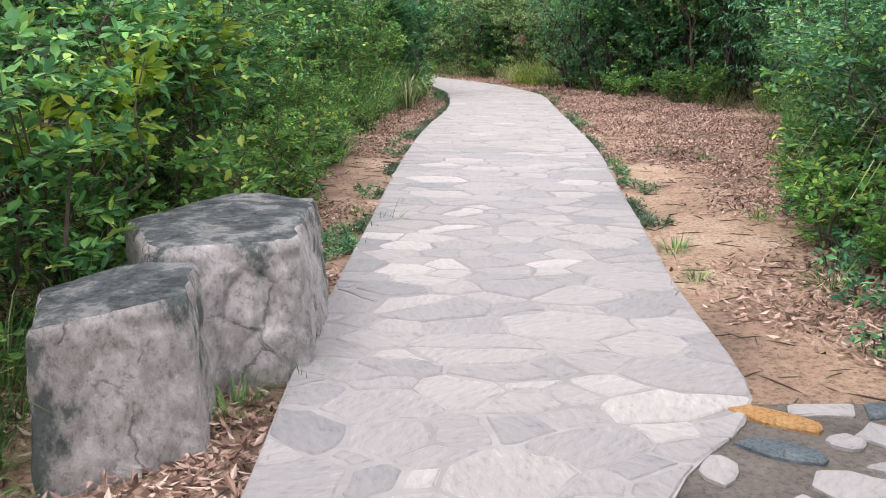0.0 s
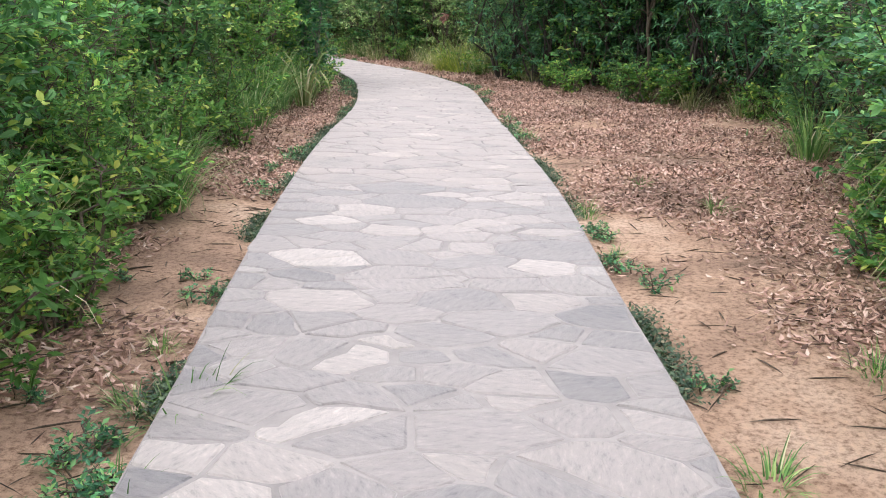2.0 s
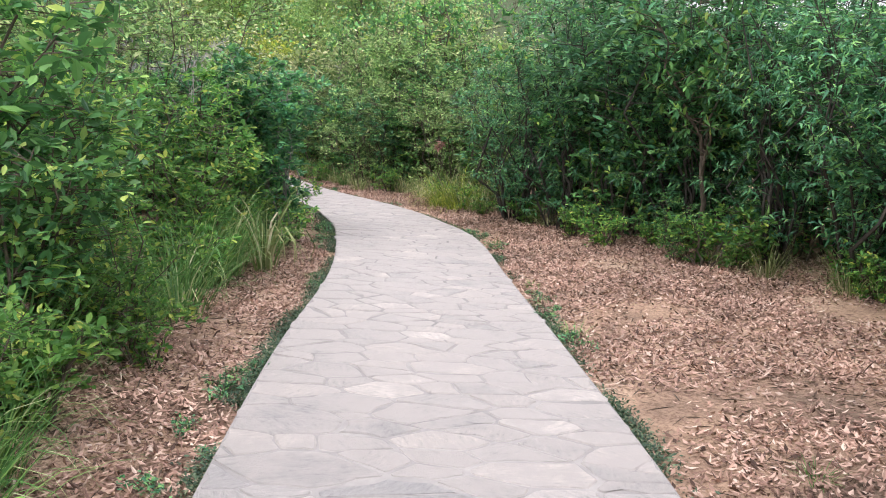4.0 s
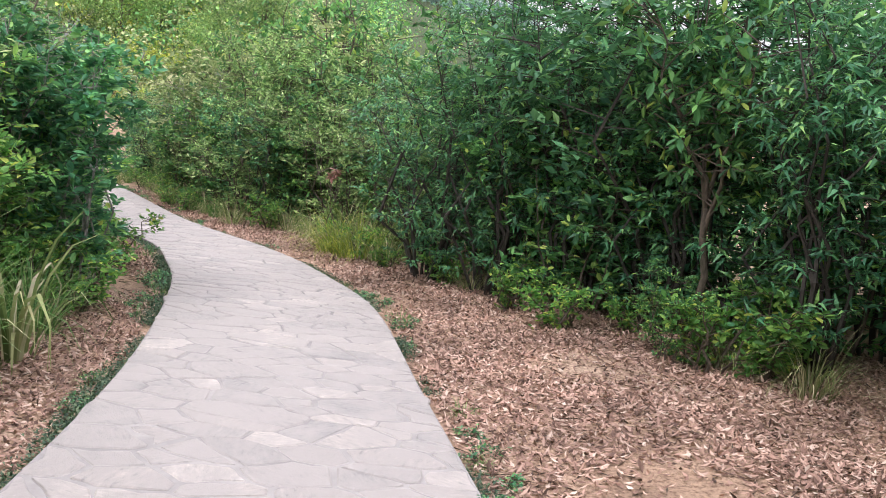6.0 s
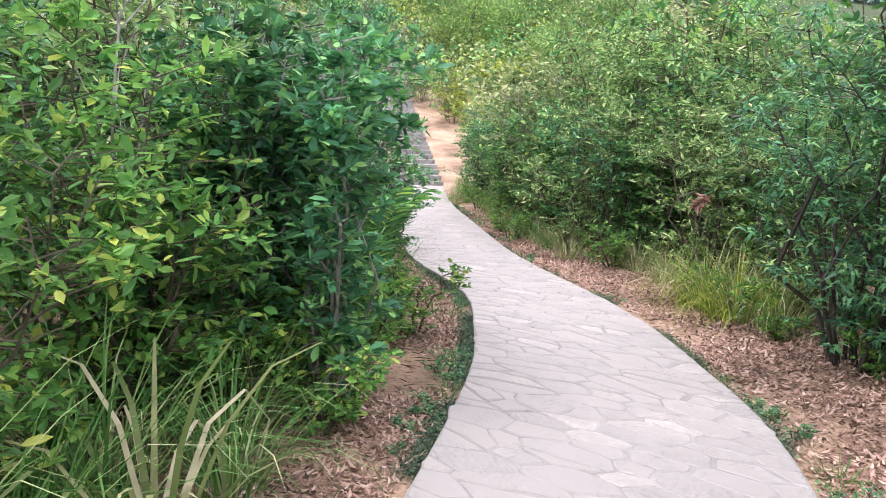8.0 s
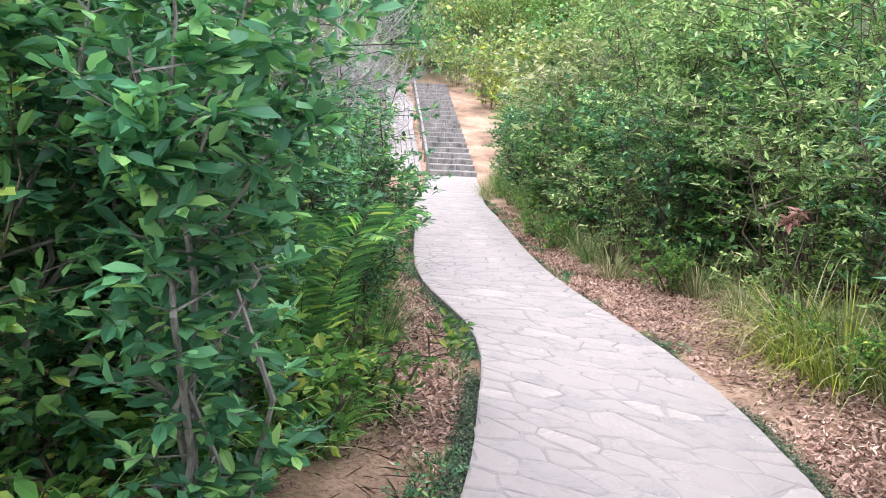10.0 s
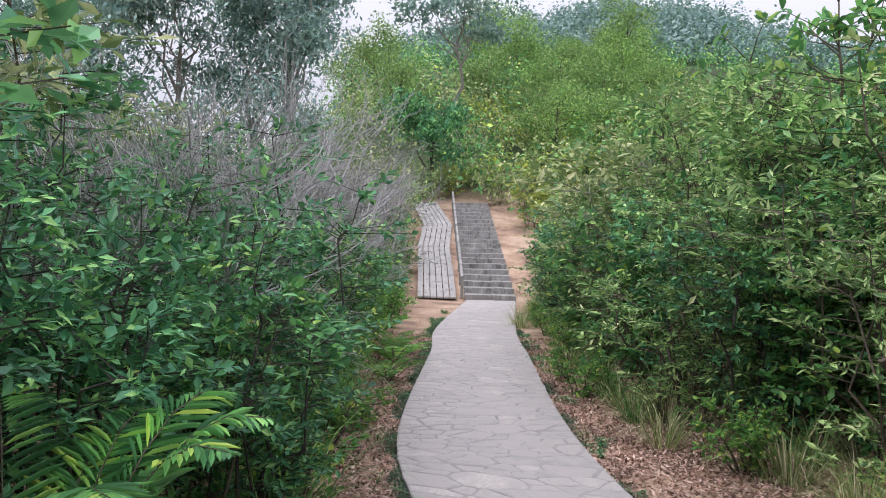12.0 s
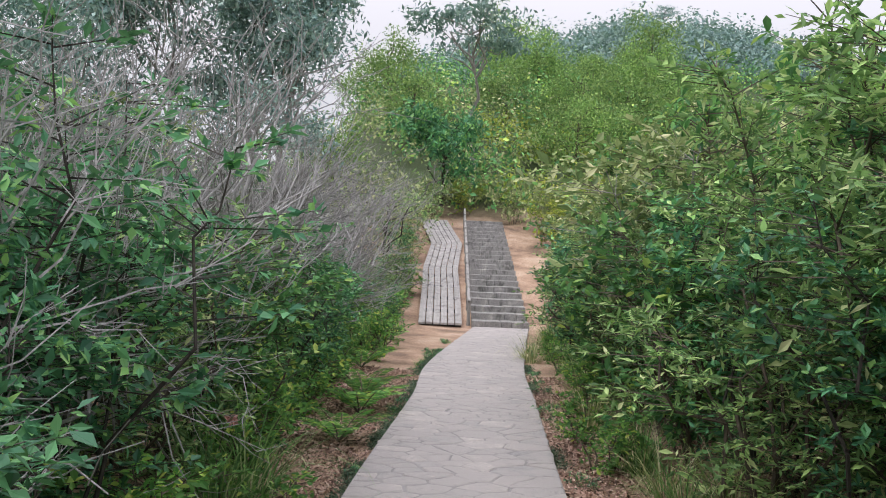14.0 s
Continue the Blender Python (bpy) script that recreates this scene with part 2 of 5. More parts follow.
G_STRAW = [(0.0, (0.099, 0.154, 0.043)), (0.4, (0.220, 0.275, 0.100)), (0.75, (0.418, 0.407, 0.215)), (1.0, (0.594, 0.528, 0.400))]
G_GRASS = [(0.0, (0.052, 0.156, 0.047)), (0.5, (0.117, 0.273, 0.075)), (0.85, (0.260, 0.403, 0.127)), (1.0, (0.572, 0.546, 0.372))]
# far foliage: bluish distance haze is put into the leaf colour
G_BLUE_HAZE = [(0.0, (0.128, 0.210, 0.223)), (0.5, (0.203, 0.319, 0.319)), (1.0, (0.331, 0.442, 0.416))]
# olive and straw scrub, with the slope's pale haze mixed into the colour
G_SCRUB_HAZE = [(0.0, (0.150, 0.216, 0.094)), (0.45, (0.285, 0.360, 0.156)), (0.85, (0.465, 0.504, 0.250)), (1.0, (0.690, 0.648, 0.406))]
G_HILL = [(0.0, (0.13, 0.24, 0.08)), (0.5, (0.20, 0.35, 0.11)), (0.85, (0.29, 0.43, 0.13)), (1.0, (0.35, 0.46, 0.16))]
L_HILL = leaf_material("leaf_hillside", G_HILL, 0.55)
L_SCRUB_HAZE = leaf_material("leaf_scrub_haze", G_SCRUB_HAZE, 0.6)
L_DEEP, L_MID, L_BRIGHT = leaf_material("leaf_deep_green", G_DEEP, 0.35), leaf_material("leaf_green", G_MID, 0.42), leaf_material("leaf_fresh_green", G_BRIGHT, 0.42, 0.45)
L_OLIVE, L_YELLOW = leaf_material("leaf_olive", G_OLIVE, 0.55), leaf_material("leaf_yellow", G_YELLOW, 0.5, 0.45)
L_STRAW, L_GRASS, L_BLUE_HAZE = leaf_material("grass_straw", G_STRAW, 0.6), leaf_material("grass_green", G_GRASS, 0.5), leaf_material("leaf_far_haze", G_BLUE_HAZE, 0.7)
L_LIME = leaf_material("leaf_lime", G_LIME, 0.42, 0.45)
L_LITTER = leaf_material("dead_leaf", [(0.0, (0.09, 0.055, 0.045)), (0.25, (0.24, 0.145, 0.115)), (0.6, (0.42, 0.27, 0.215)), (0.88, (0.52, 0.365, 0.30)), (1.0, (0.58, 0.47, 0.40))], 0.75, 0.05)
# weed colours kept dark: they also carry the shade beside the paving
L_SHADED_WEED = leaf_material("shaded_creeping_weed", [(0.0, (0.025, 0.045, 0.035)), (0.5, (0.06, 0.105, 0.07)), (0.9, (0.12, 0.17, 0.10)), (1.0, (0.24, 0.19, 0.13))], 0.6, 0.15)
L_PINK = leaf_material("dried_pink_leaf", [(0.0, (0.34, 0.15, 0.15)), (1.0, (0.50, 0.28, 0.26))], 0.6, 0.2)
B_BROWN, B_GREY = bark_material("bark_brown", (0.05, 0.04, 0.03), (0.15, 0.12, 0.09)), bark_material("bark_grey", (0.15, 0.145, 0.135), (0.36, 0.35, 0.33))
B_TWIG = bark_material("bark_pale_twig", (0.25, 0.245, 0.245), (0.46, 0.45, 0.45))
B_DARK = bark_material("bark_dark", (0.025, 0.022, 0.02), (0.075, 0.065, 0.055))

# ---- the plan ----
# left and right border of the paved walk, metres
LEFT_EDGE = [(0.15, -4.5), (0.1, -1.0), (-0.05, 0.1), (-0.2, 0.8), (-0.45, 2.15), (-0.7, 3.63), (-0.9, 4.74), (-1.24, 6.83), (-1.53, 9.0), (-1.80, 11.8), (-2.33, 14.5),
             (-2.82, 16.05), (-3.57, 17.75), (-5.25, 20.15), (-7.7, 25.1), (-9.4, 28.4), (-12.6, 36.0)]
RIGHT_EDGE = [(1.0, -4.5), (1.0, -1.0), (1.1, 0.3), (1.40, 0.95), (1.22, 2.3), (1.07, 3.75), (0.95, 4.8), (0.74, 6.83), (0.42, 8.9), (-0.04, 11.6), (-0.48, 14.2),
              (-1.05, 15.8), (-1.95, 17.7), (-4.0, 20.95), (-6.4, 25.7), (-8.0, 28.95), (-11.4, 36.75)]


def dense(points, step=0.2):
    """A smooth line through the points."""
    p = [Vector((*q, 0)) for q in points]
    p = [p[0] * 2 - p[1]] + p + [p[-1] * 2 - p[-2]]
    out = []
    for a, b, c, d in zip(p, p[1:], p[2:], p[3:]):
        k = max(2, int((c - b).length / step))
        for i in range(k):
            t = i / k
            out.append(0.5 * (2 * b + (c - a) * t + (2 * a - 5 * b + 4 * c - d) * t * t + (3 * b - a - 3 * c + d) * t ** 3))
    out.append(p[-2])
    return np.array([(v.x, v.y) for v in out])


def even(line, count):
    """The line cut into pieces of equal length."""
    d = np.concatenate([[0], np.cumsum(np.hypot(*np.diff(line, axis=0).T))])
    s = np.linspace(0, d[-1], count)
    return np.stack([np.interp(s, d, line[:, 0]), np.interp(s, d, line[:, 1])], 1)


# rungs pair the two borders point by point, so that they lie across the walk
def rungs(count):
    lf, rf = dense(LEFT_EDGE, 0.2), dense(RIGHT_EDGE, 0.2)
    def knots(line, pts):
        d = np.concatenate([[0], np.cumsum(np.hypot(*np.diff(line, axis=0).T))])
        return d, [d[np.argmin(((line - np.array(p)) ** 2).sum(1))] for p in pts]
    d1, k1 = knots(lf, LEFT_EDGE)
    d2, k2 = knots(rf, RIGHT_EDGE)
    f = np.linspace(0, 1, count)
    along = np.interp(f, np.array(k1) / k1[-1], np.arange(len(k1)))
    s1, s2 = np.interp(along, np.arange(len(k1)), k1), np.interp(along, np.arange(len(k2)), k2)
    a = np.stack([np.interp(s1, d1, lf[:, 0]), np.interp(s1, d1, lf[:, 1])], 1)
    b = np.stack([np.interp(s2, d2, rf[:, 0]), np.interp(s2, d2, rf[:, 1])], 1)
    return a, b


RUNGS = 420
PA, PB = rungs(RUNGS)
PM = (PA + PB) / 2
PS = np.concatenate([[0], np.cumsum(np.hypot(*np.diff(PM, axis=0).T))])
PLEN = PS[-1]


def on_walk(u, s):
    """World x, y of a place u (0 left border, 1 right) across and s metres along the walk."""
    i = np.interp(s, PS, np.arange(RUNGS))
    k = np.arange(RUNGS)
    ax, ay = np.interp(i, k, PA[:, 0]), np.interp(i, k, PA[:, 1])
    bx, by = np.interp(i, k, PB[:, 0]), np.interp(i, k, PB[:, 1])
    return ax + (bx - ax) * u, ay + (by - ay) * u


STAIR_FOOT, STAIR_UP, STAIR_SIDE = Vector((-12.05, 36.45, 0)), Vector((-0.49, 0.872, 0)), Vector((0.872, 0.49, 0))
RISE, TREAD, STEPS, STAIR_W = 0.165, 0.65, 21, 1.5


def stair_coords(x, y):
    dx, dy = x - STAIR_FOOT.x, y - STAIR_FOOT.y
    return dx * STAIR_UP.x + dy * STAIR_UP.y, dx * STAIR_SIDE.x + dy * STAIR_SIDE.y


def height(x, y):
    """The lie of the land: a flat verge, then a hill behind the stairs."""
    x, y = np.asarray(x, float), np.asarray(y, float)
    s, w = stair_coords(x, y)
    p = np.maximum(s, 0)
    z = 0.25 * np.minimum(p, 14) + 0.33 * np.clip(p - 14, 0, 36) + 0.24 * np.clip(p - 50, 0, 70)
    z = z + 7.5 * np.exp(-((w - 26) / 24) ** 2 - ((s - 98) / 32) ** 2) + 1.6 * np.exp(-((w + 2) / 9) ** 2 - ((s - 46) / 16) ** 2)
    side = np.clip((w + 22) / 18, 0, 1)
    side = side * side * (3 - 2 * side)
    z = z * np.where(s > 14, side, np.maximum(side, 0.55))
    z = z * np.clip(1 - (w - 60) / 140, 0.25, 1)
    rough = 0.035 * np.sin(1.7 * x + 0.6 * y) * np.sin(1.3 * y - 0.7 * x) + 0.02 * np.sin(4.1 * x) * np.sin(3.7 * y)
    i = np.argmin((x[..., None] - PM[::6, 0]) ** 2 + (y[..., None] - PM[::6, 1]) ** 2, -1)
    d = np.sqrt((x - PM[::6, 0][i]) ** 2 + (y - PM[::6, 1][i]) ** 2)
    near = np.clip((d - 0.8) / 1.5, 0, 1)
    return z - 0.068 + rough * near + 0.03 * near


def hz(x, y):
    return float(height(np.array([x]), np.array([y]))[0])


# ---- mesh helpers ----


def link_mesh(name, verts, faces, material, parent=None, label="", smooth=False):
    me = bpy.data.meshes.new(name)
    me.from_pydata(verts, [], faces)
    for m in (material if isinstance(material, (list, tuple)) else [material]):
        me.materials.append(m)
    if smooth:
        me.polygons.foreach_set("use_smooth", [True] * len(me.polygons))
    me.update()
    ob = new(name, me)
    if parent:
        ob.parent = parent
    if label:
        ob["label"] = label
    return ob


def part(name, bm, material, parent, label="", smooth=False):
    me = bpy.data.meshes.new(name)
    bm.to_mesh(me)
    bm.free()
    me.materials.append(material)
    if smooth:
        me.polygons.foreach_set("use_smooth", [True] * len(me.polygons))
    ob = new(name, me)
    ob.parent = parent
    if label:
        ob["label"] = label
    return ob


def unit(v):
    return v / np.maximum(np.linalg.norm(v, axis=-1, keepdims=True), 1e-9)


def leaf_mesh(P, D, U, L, W, full=True, fold=0.18, droop=0.15):
    """Blades with a folded midrib at points P, pointing along D."""
    P, D, U = np.asarray(P), unit(np.asarray(D)), np.asarray(U)
    S = unit(np.cross(D, U))
    N = np.cross(S, D)
    L, W = np.asarray(L)[:, None], np.asarray(W)[:, None]
    n = len(P)
    tip = P + D * L - N * L * droop
    mid = P + D * L * 0.55 - N * W * fold
    if full:
        l1, r1 = P + D * L * 0.28 - S * W * 0.36, P + D * L * 0.28 + S * W * 0.36
        l2, r2 = P + D * L * 0.68 - S * W * 0.48 - N * L * droop * 0.4, P + D * L * 0.68 + S * W * 0.48 - N * L * droop * 0.4
        V = np.stack([P - N * W * fold * 0.4, r1, r2, tip - N * W * fold * 0.4, l2, l1], 1).reshape(-1, 3)
        F = np.arange(n)[:, None] * 6 + [[0, 1, 2, 3], [0, 3, 4, 5]][0]
        F = np.concatenate([F, np.arange(n)[:, None] * 6 + [0, 3, 4, 5]])
    else:
        l1, r1 = P + D * L * 0.5 - S * W * 0.5, P + D * L * 0.5 + S * W * 0.5
        V = np.stack([P, r1, tip, l1], 1).reshape(-1, 3)
        F = np.arange(n)[:, None] * 4 + [0, 1, 2, 3]
    return V, F


def tube(V, F, pts, r0, r1, sides=5):
    """Adds a tapered round stem along pts to the lists V and F."""
    pts = np.asarray(pts, float)
    k, start = len(pts), len(V)
    for i, p in enumerate(pts):
        d = unit(pts[min(i + 1, k - 1)] - pts[max(i - 1, 0)])
        a = unit(np.cross(d, (0.31, 0.95, 0.1)))
        b = np.cross(d, a)
        r = r0 + (r1 - r0) * i / (k - 1)
        for j in range(sides):
            q = 2 * math.pi * j / sides
            V.append(tuple(p + (a * math.cos(q) + b * math.sin(q)) * r))
    for i in range(k - 1):
        for j in range(sides):
            q = (j + 1) % sides
            F.append((start + i * sides + j, start + i * sides + q, start + (i + 1) * sides + q, start + (i + 1) * sides + j))
    if sides > 3:
        F.append(tuple(start + (k - 1) * sides + j for j in range(sides)))


def curve_pts(rng, a, b, k, wob, sag=0.0):
    t = np.linspace(0, 1, k)[:, None]
    p = a + (b - a) * t + rng.normal(0, wob, (k, 3)) * np.sin(t * math.pi)
    p[:, 2] += sag * np.sin(t[:, 0] * math.pi)
    return p


def shrub(name, label, category, leaf, bark, seed, h=2.0, spread=0.9, stems=7, twigs=170, per=12, leaf_len=0.075, leaf_w=0.032, full=True, low=0.12, droop=0.15, up=0.5, stem_r=0.014):
    """A many-stemmed shrub: stems from the foot, twigs outward, leaves set round the twigs."""
    rng = np.random.default_rng(seed)
    root = new(name)
    V, F, paths = [], [], []
    for i in range(stems):
        az, r = rng.uniform(0, 2 * math.pi), spread * math.sqrt(rng.uniform(0.02, 0.8))
        top = np.array([r * math.cos(az), r * math.sin(az), h * rng.uniform(0.65, 1.0) * (1 - 0.25 * (r / spread) ** 2)])
        foot = np.array([0.12 * spread * math.cos(az), 0.12 * spread * math.sin(az), -0.06])
        p = curve_pts(rng, foot, top, 7, 0.05 * h, 0.06 * h)
        paths.append(p)
        tube(V, F, p, stem_r * rng.uniform(0.7, 1.4), 0.003, 4)
    P, D = [], []
    for i in range(twigs):
        p = paths[rng.integers(stems)]
        t = rng.uniform(low, 1.0) ** 0.8 * 5.99
        k = int(t)
        a = p[k] + (p[k + 1] - p[k]) * (t - k)
        az = rng.uniform(0, 2 * math.pi)
        d = np.array([math.cos(az), math.sin(az), rng.uniform(-0.1, 1.0) * up])
        out = np.array([a[0], a[1], 0]) / spread
        d = unit(d + out * 0.8)
        b = a + d * rng.uniform(0.15, 0.5) * spread
        tube(V, F, [a, b], 0.0045, 0.0015, 3)
        m = per + rng.integers(-3, 4)
        f = rng.uniform(0.25, 1.0, m) ** 0.7
        pos = a + (b - a) * f[:, None] + rng.normal(0, 0.012, (m, 3))
        rd = rng.normal(0, 1, (m, 3))
        rd[:, 2] = rd[:, 2] * 0.5 + 0.15
        P.append(pos)
        D.append(unit(rd) + d * 0.55)
    P, D = np.concatenate(P), np.concatenate(D)
    n = len(P)
    size = rng.uniform(0.55, 1.15, n)
    U = np.array([0, 0, 1.0]) + rng.normal(0, 0.45, (n, 3))
    LV, LF = leaf_mesh(P, D, U, leaf_len * size, leaf_w * size * rng.uniform(0.8, 1.2, n), full, 0.2, droop)
    link_mesh("branchwork", V, F, bark, root)
    link_mesh("foliage", LV.tolist(), LF.tolist(), leaf, root)
    return tagged(root, label, category)


def bare_shrub(name, label, bark, seed, h=2.6, spread=1.1, stems=9, depth=3, thick=0.019):
    """A leafless shrub of forking grey twigs."""
    rng = np.random.default_rng(seed)
    root = new(name)
    V, F = [], []

    def grow(a, d, length, r, level):
        nonlocal V, F
        b = a + d * length
        p = curve_pts(rng, a, b, 3 if level else 6, 0.08 * length)
        tube(V, F, p, r, r * 0.5, 3 if level else 5)
        if level >= depth:
            return
        for _ in range(rng.integers(3, 6)):
            t = rng.uniform(0.35, 1.0)
            nd = unit(d + rng.normal(0, 0.55, 3) + np.array([0, 0, 0.12]))
            grow(a + (b - a) * t, nd, length * rng.uniform(0.4, 0.62), r * 0.57, level + 1)
    for i in range(stems):
        V, F = [], []
        az = rng.uniform(0, 2 * math.pi)
        d = unit(np.array([math.cos(az) * spread * 0.5, math.sin(az) * spread * 0.5, h * 0.5]) * rng.uniform(0.7, 1.1, 3))
        grow(np.array([0.1 * math.cos(az), 0.1 * math.sin(az), -0.05]), d, h * rng.uniform(0.45, 0.62), thick, 0)
        link_mesh("stem", V, F, bark, root)
    return tagged(root, label, "shrub")


def grass_clump(name, label, leaf, seed, blades=90, length=0.7, width=0.010, lean=0.6, radius=0.12, arch=0.6):
    """Arching blades from one foot."""
    rng = np.random.default_rng(seed)
    n, k = blades, 6
    az = rng.uniform(0, 2 * math.pi, n)
    out = np.stack([np.cos(az), np.sin(az), np.zeros(n)], 1)
    side = np.stack([-np.sin(az), np.cos(az), np.zeros(n)], 1)
    foot = out * (radius * np.sqrt(rng.uniform(0, 1, n)))[:, None] + rng.normal(0, 0.01, (n, 3)) * [1, 1, 0]
    L = length * rng.uniform(0.45, 1.1, n)
    a0, bend = rng.uniform(0.02, lean, n), arch * rng.uniform(0.5, 2.2, n)
    V = np.zeros((n, k, 2, 3))
    p = foot - [0, 0, 0.02]
    for i in range(k):
        t = i / (k - 1)
        ang = a0 + bend * t * t
        if i:
            p = p + (out * np.sin(ang)[:, None] + np.array([0, 0, 1.0]) * np.cos(ang)[:, None]) * (L / (k - 1))[:, None]
        w = width * (1 - t ** 1.7 * 0.95) * rng.uniform(0.9, 1.1)
        V[:, i, 0], V[:, i, 1] = p - side * w / 2, p + side * w / 2
    V = V.reshape(-1, 3)
    b = (np.arange(n)[:, None, None] * k + np.arange(k - 1)[None, :, None]) * 2
    F = (b + np.array([0, 1, 3, 2])).reshape(-1, 4)
    ob = link_mesh(name, V.tolist(), F.tolist(), leaf)
    return tagged(ob, label, "grass")


def frond_plant(name, label, leaf, bark, seed, fronds=9, length=0.9, leaflets=24, leaflet=0.16, width=0.018, rise=0.9):
    """Arching fronds, each with two rows of narrow leaflets."""
    rng = np.random.default_rng(seed)
    root = new(name)
    V, F, P, D, U, L = [], [], [], [], [], []
    for i in range(fronds):
        az = 2 * math.pi * i / fronds + rng.uniform(-0.3, 0.3)
        out = np.array([math.cos(az), math.sin(az), 0])
        side = np.array([-math.sin(az), math.cos(az), 0])
        t = np.linspace(0, 1, 8)[:, None]
        ln = length * rng.uniform(0.7, 1.1)
        p = out * t * ln * 0.75 + np.array([0, 0, 1]) * (rise * ln * (t - 0.55 * t * t)) + side * t * t * rng.uniform(-0.1, 0.1)
        tube(V, F, p, 0.006, 0.0015, 4)
        f = np.linspace(0.15, 1.0, leaflets)
        x = np.stack([np.interp(f, t[:, 0], p[:, j]) for j in range(3)], 1)
        d = unit(np.gradient(x, axis=0))
        size = leaflet * np.sin(np.clip(f * 0.85 + 0.12, 0, 1) * math.pi) ** 0.7
        for sg in (-1, 1):
            P.append(x), D.append(d * 0.7 + side * sg + rng.normal(0, 0.06, x.shape)), L.append(size * rng.uniform(0.85, 1.1, leaflets))
            U.append(np.tile([0, 0, 1.0], (leaflets, 1)) + side * sg * -0.3)
    P, D, U, L = np.concatenate(P), np.concatenate(D), np.concatenate(U), np.concatenate(L)
    LV, LF = leaf_mesh(P, D, U, L, np.full(len(P), width), True, 0.2, 0.22)
    link_mesh("branchwork", V, F, bark, root)
    link_mesh("foliage", LV.tolist(), LF.tolist(), leaf, root)
    return tagged(root, label, "fern")


def tree(name, label, leaf, bark, seed, h=8.0, crown_r=2.4, crown_from=0.45, limbs=9, clumps=70, per=26, leaf_len=0.22, leaf_w=0.10, trunk_r=0.14, flat=0.6):
    """A trunk with limbs and a crown of leaf clumps with gaps."""
    rng = np.random.default_rng(seed)
    root = new(name)
    V, F = [], []
    top = np.array([rng.uniform(-0.1, 0.1) * h, rng.uniform(-0.1, 0.1) * h, h * 0.86])
    trunk = curve_pts(rng, np.array([0, 0, -0.3]), top, 9, 0.02 * h)
    tube(V, F, trunk, trunk_r, trunk_r * 0.25, 8)
    ends = []
    for i in range(limbs):
        t = rng.uniform(crown_from, 0.98) * 7.99
        k = int(t)
        a = trunk[k] + (trunk[k + 1] - trunk[k]) * (t - k)
        az = 2.4 * i + rng.uniform(-0.4, 0.4)
        r = crown_r * rng.uniform(0.55, 1.0)
        b = np.array([top[0] + r * math.cos(az), top[1] + r * math.sin(az), h * rng.uniform(crown_from + 0.08, 1.0)])
        b[2] = max(b[2], a[2] + 0.1 * h)
        p = curve_pts(rng, a, b, 6, 0.03 * h, 0.03 * h)
        tube(V, F, p, trunk_r * 0.38, 0.012, 5)
        ends += [p[3], p[4], p[5], p[5]]
    ends.append(top)
    P = []
    for i in range(clumps):
        c = ends[rng.integers(len(ends))] + rng.normal(0, 0.17 * crown_r, 3) * [1, 1, flat]
        P.append(c + rng.normal(0, 0.15 * crown_r, (per, 3)) * [1, 1, flat])
    P = np.concatenate(P)
    n = len(P)
    D = rng.normal(0, 1, (n, 3)) + [0, 0, -0.2]
    U = rng.normal(0, 0.6, (n, 3)) + [0, 0, 1]
    s = rng.uniform(0.6, 1.2, n)
    LV, LF = leaf_mesh(P, D, U, leaf_len * s, leaf_w * s, False, 0.2, 0.1)
    link_mesh("trunk", V, F, bark, root, smooth=True)
    link_mesh("crown", LV.tolist(), LF.tolist(), leaf, root)
    return tagged(root, label, "tree")


